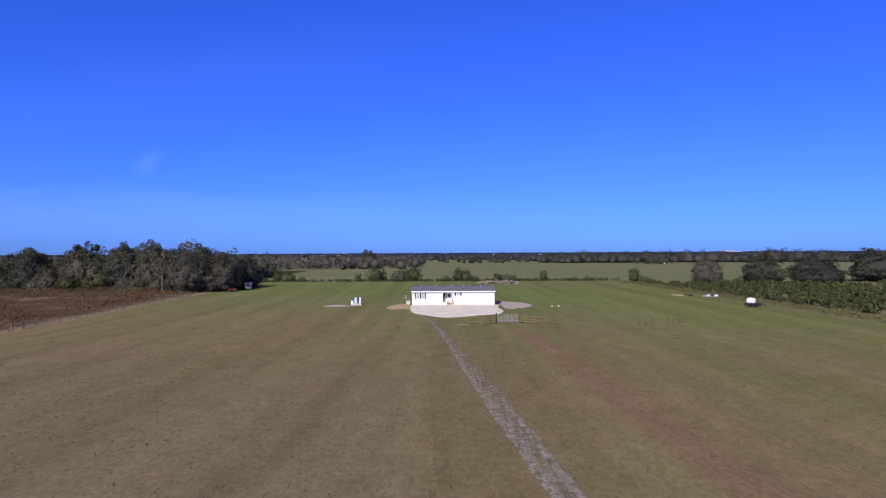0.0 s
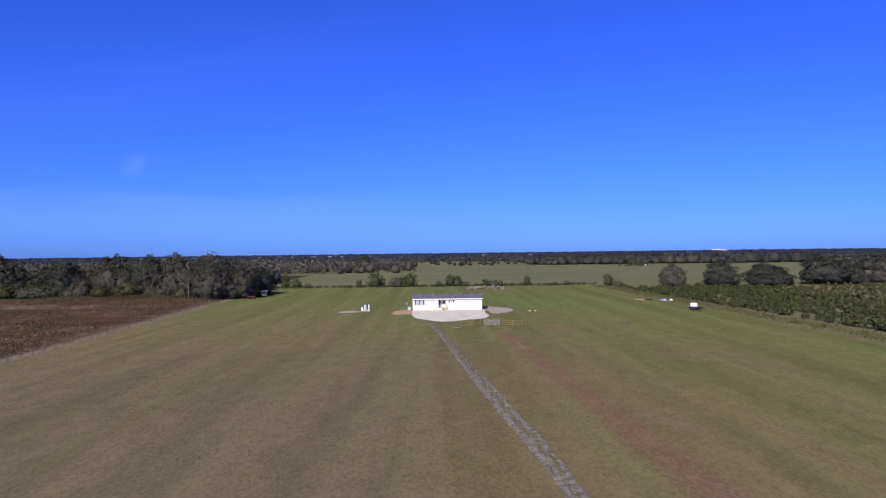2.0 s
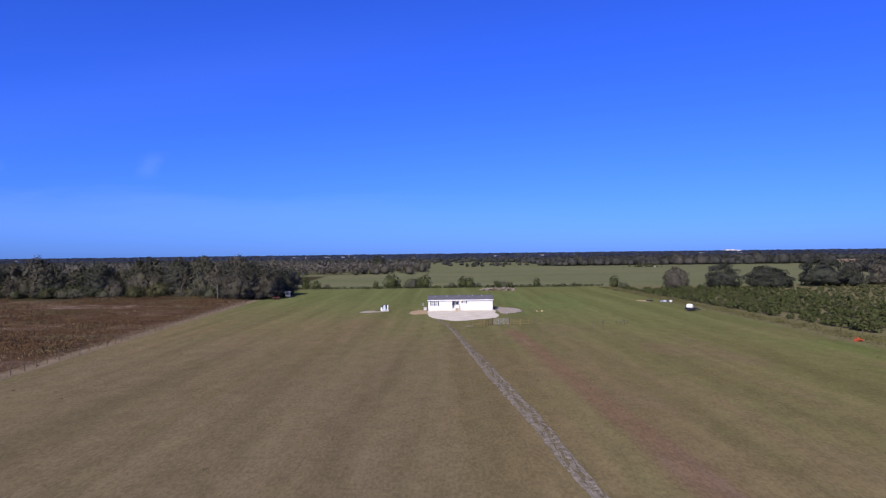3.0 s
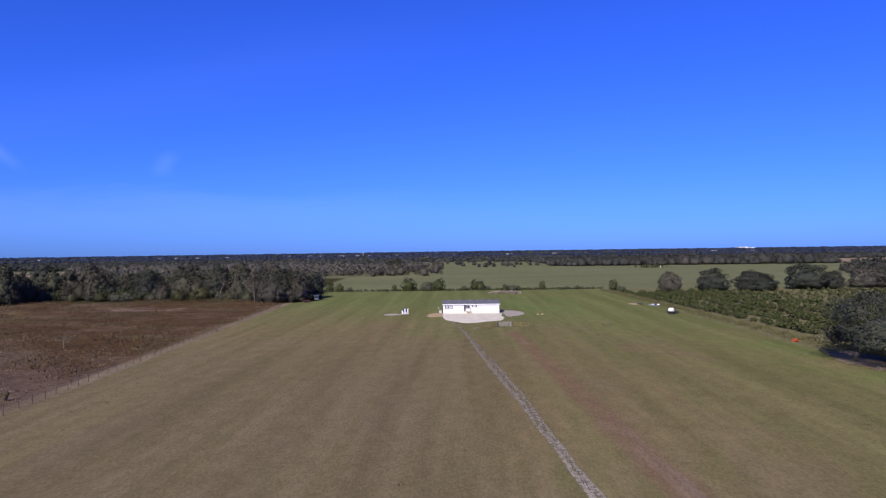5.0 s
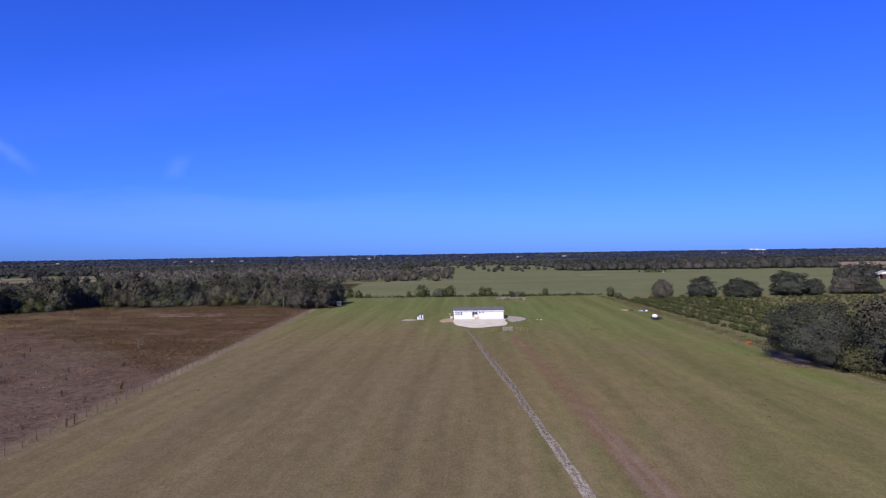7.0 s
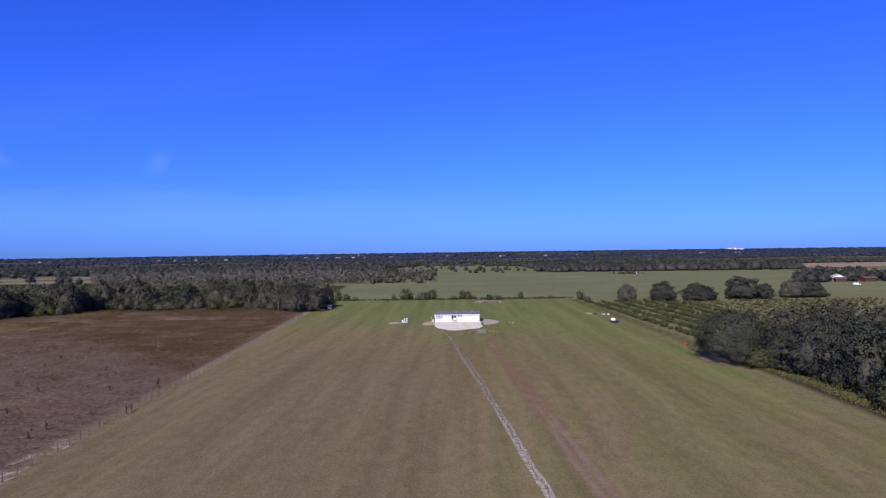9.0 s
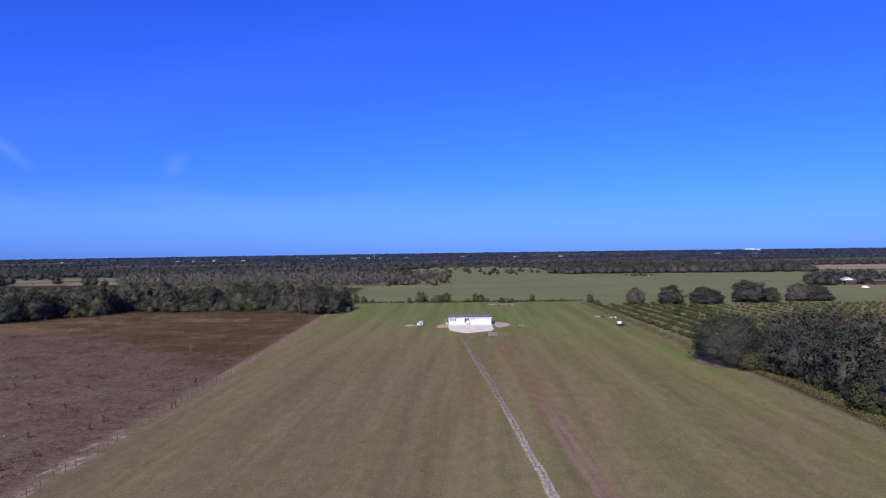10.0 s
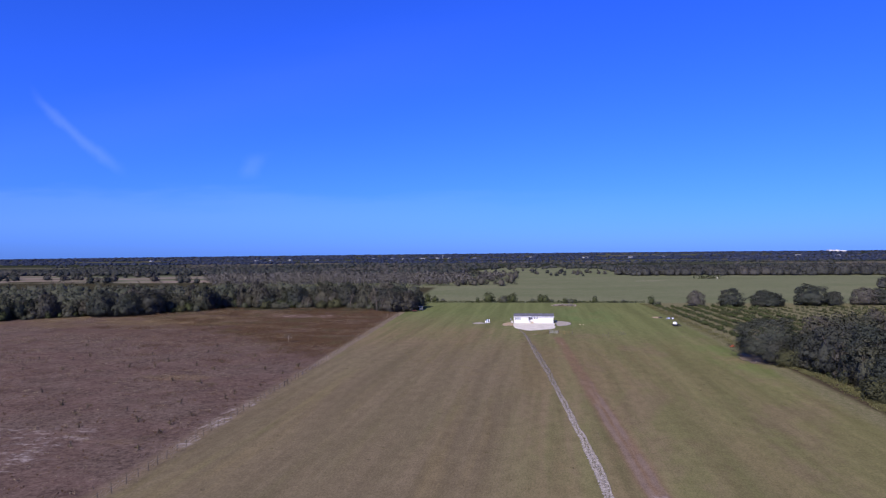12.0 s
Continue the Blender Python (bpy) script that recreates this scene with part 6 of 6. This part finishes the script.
    for x, y in ((-1.15, 0), (-0.35, 0.1), (0.4, -0.05), (1.1, 0), (-1.0, 1.0), (0.95, 1.0)):
        part("stake", lathe(None, [(0.04, -0.2), (0.04, 0.8), (0.03, 0.86)], 7), POST, pen).matrix_basis = pose(x, y, 0, r.uniform(-4, 4), r.uniform(-4, 4), 0)
    for z in (0.32, 0.72):
        part("rail", box(None, -1.2, 1.2, -0.07, -0.04, z, z + 0.045), POST, pen)
    t = thing("dry_sapling", pose(33.7, 101.5, 0, 0, 0, 30) @ Matrix.Scale(0.15, 4), "dry bare sapling inside the stake pen", "sapling", "dry saplings")
    part("branches", BARE[0], None, t)
    b = bmesh.new()
    bmesh.ops.create_icosphere(b, subdivisions=2, radius=0.35)
    for v in b.verts:
        v.co.z *= 0.6
        v.co *= 0.8 + 0.5 * noise.noise(v.co * 4)
    me = bpy.data.meshes.new("stone")
    b.to_mesh(me)
    b.free()
    me.materials.append(ORANGE_STONE)
    for x, y, s in ((20.2, 133.3, 0.8), (21.5, 133.4, 0.85), (62.9, 43.2, 0.8)):
        o = new("field_stone", me)
        o.matrix_basis = pose(x, y, 0.1, 0, 0, r.uniform(0, 360)) @ Matrix.Scale(s, 4)
        tagged(o, "pale stone lying in the grass", "stone", "field stones")


def tree_wisp():
    r = np.random.default_rng(33)
    n = 90
    c = r.normal(size=(n, 3)) * np.array([2.0, 2.0, 1.3]) + np.array([0, 0, 6.6])
    return cards(r, c, r.normal(size=(n, 3)), 0.32)


stumps()


def grove_fence():
    f = thing("wire_fence", pose(0, 0, 0), "sparse wire fence before the citrus grove", "fence")
    b = lathe(None, [(0.05, -0.2), (0.05, 1.3), (0.03, 1.33)], 7)
    me = bpy.data.meshes.new("post")
    b.to_mesh(me)
    b.free()
    me.materials.append(POST)
    for k in range(22):
        y = 78 + k * 7.0
        o = part("post", me, None, f)
        o.matrix_basis = pose(64.8 + (205 - y) * 0.03, y, 0, random.uniform(-3, 3), random.uniform(-3, 3), 0)


grove_fence()


# ---------------------------------------------------------------- the far country
def far_country():
    rng = np.random.default_rng(37)
    lone = [tree_kind(120 + k, 5.2, 8.6, 0.3, 26, 620, 0.34, FAR_LEAF, BARK, 0.25, ICO1, 4, uneven=0.4, clump=0.22) for k in range(3)]
    spots = [(-100, 812), (-72, 761), (-59, 759), (-36, 734), (-26, 640), (-23, 849), (-12, 847), (-1, 709), (12, 748), (22, 651), (34, 789), (28, 725), (46, 722), (53, 647), (68, 739), (77, 718), (45, 1021), (-27, 1210), (-62, 1011)]
    spots += fill(rng, 56, -110, 120, 660, 1080, lambda x, y: y > 640 + 0.9 * abs(x - 15), 13)
    for x, y in spots:
        plant_tree("pasture_tree", lone[int(rng.integers(0, 3))], x, y, rng.uniform(0.32, 0.66), "round dark tree standing in the far pasture", "tree", "pasture trees")
    for x, y in ((277, 303), (262, 381), (266, 374), (258, 390), (268, 392), (270, 404), (276, 412), (283, 418), (290, 410), (298, 414), (306, 412), (313, 404), (320, 410), (328, 414), (336, 420), (344, 410), (352, 418), (360, 426), (371, 432), (345, 398), (331, 402), (304, 425), (318, 428), (272, 384), (277, 400), (284, 408), (295, 398), (302, 404), (311, 388), (316, 378), (292, 383), (326, 395), (338, 404), (274, 425), (296, 430), (315, 425), (330, 436), (350, 428), (365, 440), (300, 330), (318, 322), (345, 350), (380, 420), (335, 300)):
        plant_tree("farmyard_tree", lone[int(rng.integers(0, 3))], x, y, rng.uniform(0.75, 1.3), "dark green tree round the farmyard", "tree", "farmyard trees")
    for x, y in fill(rng, 40, -700, -345, 500, 720, lambda x, y: x < -0.6 * (y + 65) and noise.noise(Vector((x * 0.018, y * 0.03, 8.0))) > 0.12, 9):
        plant_tree("pasture_tree", lone[int(rng.integers(0, 3))], x, y, rng.uniform(0.45, 1.15), "dark tree by the far tan clearing", "tree", "clearing trees")
    plant_tree("woodland_tree", WOODS[1], -60, 500, 1.15, "tall dark tree over the swamp wood", "tree")
    # grey bare swamp wood
    scatter("grey_swamp_wood", rng, fill(rng, 900, -420, -30, 430, 625, lambda x, y: x > -0.6 * (y + 65) and y > np.interp(x, [-420, -110, -65, -30], [400, 400, 440, 600]) and x < np.interp(y, [430, 500, 600, 640], [-62, -46, -33, -25]), 6),
            GREYS, GREY_LEAF, "grey leafless swamp wood", "woodland", (0.9, 1.3))
    scatter("swamp_edge_wood", rng, [(x + rng.normal() * 3, y + rng.normal() * 3) for x, y in zip(np.interp(rng.uniform(0, 1, 90), [0, .35, .6, 1], [-112, -66, -44, -20]) , np.interp(rng.uniform(0, 1, 90), [0, .35, .6, 1], [455, 436, 505, 640]))] ,
            GREYS + MID[:3], DUSKY_LEAF, "dusky trees along the swamp wood", "woodland", (0.4, 0.85))

    def open_land(x, y):
        if x > 372 and 690 < y < 880 or 420 < x < 540 and 950 < y < 1000:
            return True
        if -300 < x < -150 and 800 < y < 880:
            return True
        if x < -0.58 * (y + 65) and 500 < y < 735:
            return True
        return False

    def wedge(x, y):
        return abs(x) < 0.95 * (y + 170) + 60

    def belt(x, y):
        if not wedge(x, y) or open_land(x, y):
            return False
        if y < 690:
            return (x > 95 and y > 672 - 0.06 * x and x < 400)
        return not (-105 < x < 100 and y < 1000 - 0.8 * abs(x))

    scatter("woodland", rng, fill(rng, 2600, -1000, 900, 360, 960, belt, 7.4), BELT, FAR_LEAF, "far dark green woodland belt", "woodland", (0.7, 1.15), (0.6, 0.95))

    pl = [(x, 672 - 0.06 * x + rng.uniform(-14, 26)) for x in rng.uniform(95, 385, 230) if noise.noise(Vector((x * 0.05, 3.0, 1.0))) > -0.25]
    scatter("woodland", rng, pl, MID, FAR_LEAF, "tall dark trees at the pasture's far edge", "woodland", (0.65, 1.6), (0.6, 0.85))

    def patches(x, y):
        return wedge(x, y) and noise.noise(Vector((x * 0.0022, y * 0.0052, 0.3))) > -0.12

    pl = fill(rng, 4400, -2300, 2300, 960, 2300, patches, 13)
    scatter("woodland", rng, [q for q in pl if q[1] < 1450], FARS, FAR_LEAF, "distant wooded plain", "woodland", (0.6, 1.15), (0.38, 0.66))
    scatter("woodland", rng, [q for q in pl if q[1] >= 1450], FARS, HAZE_LEAF, "remote wooded plain, haze blue put into its leaf colour", "woodland", (0.75, 1.2), (0.4, 0.65))
    scatter("woodland", rng, fill(rng, 3000, -3600, 3600, 2300, 4550, lambda x, y: x * x + y * y < 4550 ** 2 and wedge(x, y) and noise.noise(Vector((x * 0.0012, y * 0.003, 1.3))) > -0.4, 22), FARS, HAZE_LEAF,
            "woods along the horizon, haze blue put into their leaf colour", "woodland", (1.6, 2.4), (0.22, 0.28))


far_country()


def farm(name, x, y, w, d, wall, ridge, turn, wm, rm, label):
    h = thing(name, pose(x, y, 0, 0, 0, turn), label, "building")
    part("wall", box(None, -w / 2, w / 2, -d / 2, d / 2, 0, wall), wm, h)
    b = bmesh.new()
    e = 0.5
    prof = [(-d / 2 - e, wall), (0, ridge), (d / 2 + e, wall), (d / 2 + e, wall + 0.2), (0, ridge + 0.2), (-d / 2 - e, wall + 0.2)]
    r0 = [b.verts.new((-w / 2 - e, yy, zz + 0.01)) for yy, zz in prof]
    r1 = [b.verts.new((w / 2 + e, yy, zz + 0.01)) for yy, zz in prof]
    for k in range(6):
        b.faces.new((r0[k], r1[k], r1[(k + 1) % 6], r0[(k + 1) % 6]))
    for r in (r0, r1):
        b.faces.new((r[0], r[1], r[4], r[5])), b.faces.new((r[1], r[2], r[3], r[4]))
    bmesh.ops.recalc_face_normals(b, faces=b.faces)
    part("roof", b, rm, h)
    for s in (-1, 1):
        b = bmesh.new()
        a = [b.verts.new((s * (w / 2 - 0.02) + o, yy, zz)) for o in (0, -0.2 * s) for yy, zz in ((-d / 2, wall), (d / 2, wall), (0, ridge))]
        b.faces.new(a[:3]), b.faces.new(a[3:])
        for k in range(3):
            b.faces.new((a[k], a[(k + 1) % 3], a[3 + (k + 1) % 3], a[3 + k]))
        bmesh.ops.recalc_face_normals(b, faces=b.faces)
        part("gable", b, wm, h)
    for k in range(3):
        part("window", box(None, -w / 2 + w * (k + 0.6) / 3.2, -w / 2 + w * (k + 0.6) / 3.2 + 1.2, -d / 2 - 0.06, -d / 2 - 0.004, 1.0, 2.2), GLASS, h)
    return h


farm("farmhouse", 287, 392, 11, 9, 3.0, 5.0, 70, TRIM, METALROOF, "white gabled farm building with pale metal roof")
farm("barn", 281.5, 379, 7, 5, 2.4, 3.3, -12, REDPAINT, REDROOF, "low barn with rust-red roof")
farm("barn", 301, 378, 9, 5.5, 2.5, 3.5, 10, REDPAINT, REDROOF, "low barn with rust-red roof")


def pickup(x, y, turn):
    c = thing("white_van", pose(x, y, 0, 0, 0, turn) @ Matrix.Scale(0.85, 4), "white van parked on the farm's grass", "van")
    part("body", box(None, -2.6, 2.6, -0.95, 0.95, 0.35, 1.15, 0.12), TANKWHITE, c)
    part("cabin", box(None, -2.5, 1.2, -0.9, 0.9, 1.152, 1.95, 0.18), TANKWHITE, c)
    part("windscreen", box(None, 1.21, 1.26, -0.75, 0.75, 1.3, 1.8), GLASS, c)
    for xx in (-1.6, 1.6):
        for yy in (-0.9, 0.9):
            wh = part("wheel", lathe(None, [(0.2, -0.1), (0.34, -0.1), (0.34, 0.1), (0.2, 0.1)], 14), BLACK, c)
            wh.matrix_basis = pose(xx, yy, 0.34, 90, 0, 0)


pickup(268, 336, -8)


FAR_WHITE = plain("weathered_white_cladding", (0.34, 0.34, 0.35), 0.8, vary=0.2)


def far_buildings():
    r = random.Random(41)
    for x, y, w in ((-1010, 2120, 34), (-985, 2190, 20), (-930, 2240, 30), (-790, 2140, 36), (-640, 2370, 30), (-580, 2430, 48), (-500, 2280, 46), (-440, 2330, 60), (-395, 2400, 40), (-340, 2350, 36), (-240, 2300, 36), (-35, 2480, 36), (160, 2260, 60), (310, 2210, 44), (440, 2330, 26), (930, 2430, 60), (1010, 2300, 44), (-1520, 2280, 34)):
        farm("farm_building", x, y, w * 0.32, 12, 3.4, 4.4, r.uniform(-20, 20), FAR_WHITE, FAR_WHITE, "small white far-off farm building")
    t = thing("water_tower", pose(-372, 2395, 0) @ Matrix.Scale(0.45, 4), "pale far-off water tower", "tower")
    part("shaft", lathe(None, [(2.0, 0), (2.0, 22)], 10), FAR_WHITE, t)
    part("bowl", lathe(None, [(2.0, 20), (5.5, 23), (5.5, 27), (1.0, 29)], 14), FAR_WHITE, t)
    f = thing("factory", pose(1640, 3850, far_rise(1640, 3850)) @ Matrix.Diagonal((0.58, 1, 0.30, 1)), "long white industrial plant on the horizon", "factory")
    for k, (x, w, h) in enumerate(((-62, 26, 34), (-36, 20, 27), (-6, 34, 31), (26, 22, 24), (56, 40, 20))):
        part("hall", box(None, x - w / 2, x + w / 2, -20, 20, 0, h), SKIRT, f)
    part("stack", lathe(None, [(3, 0), (2, 46)], 10, (10, 10, 0)), TRIM, f)


far_buildings()
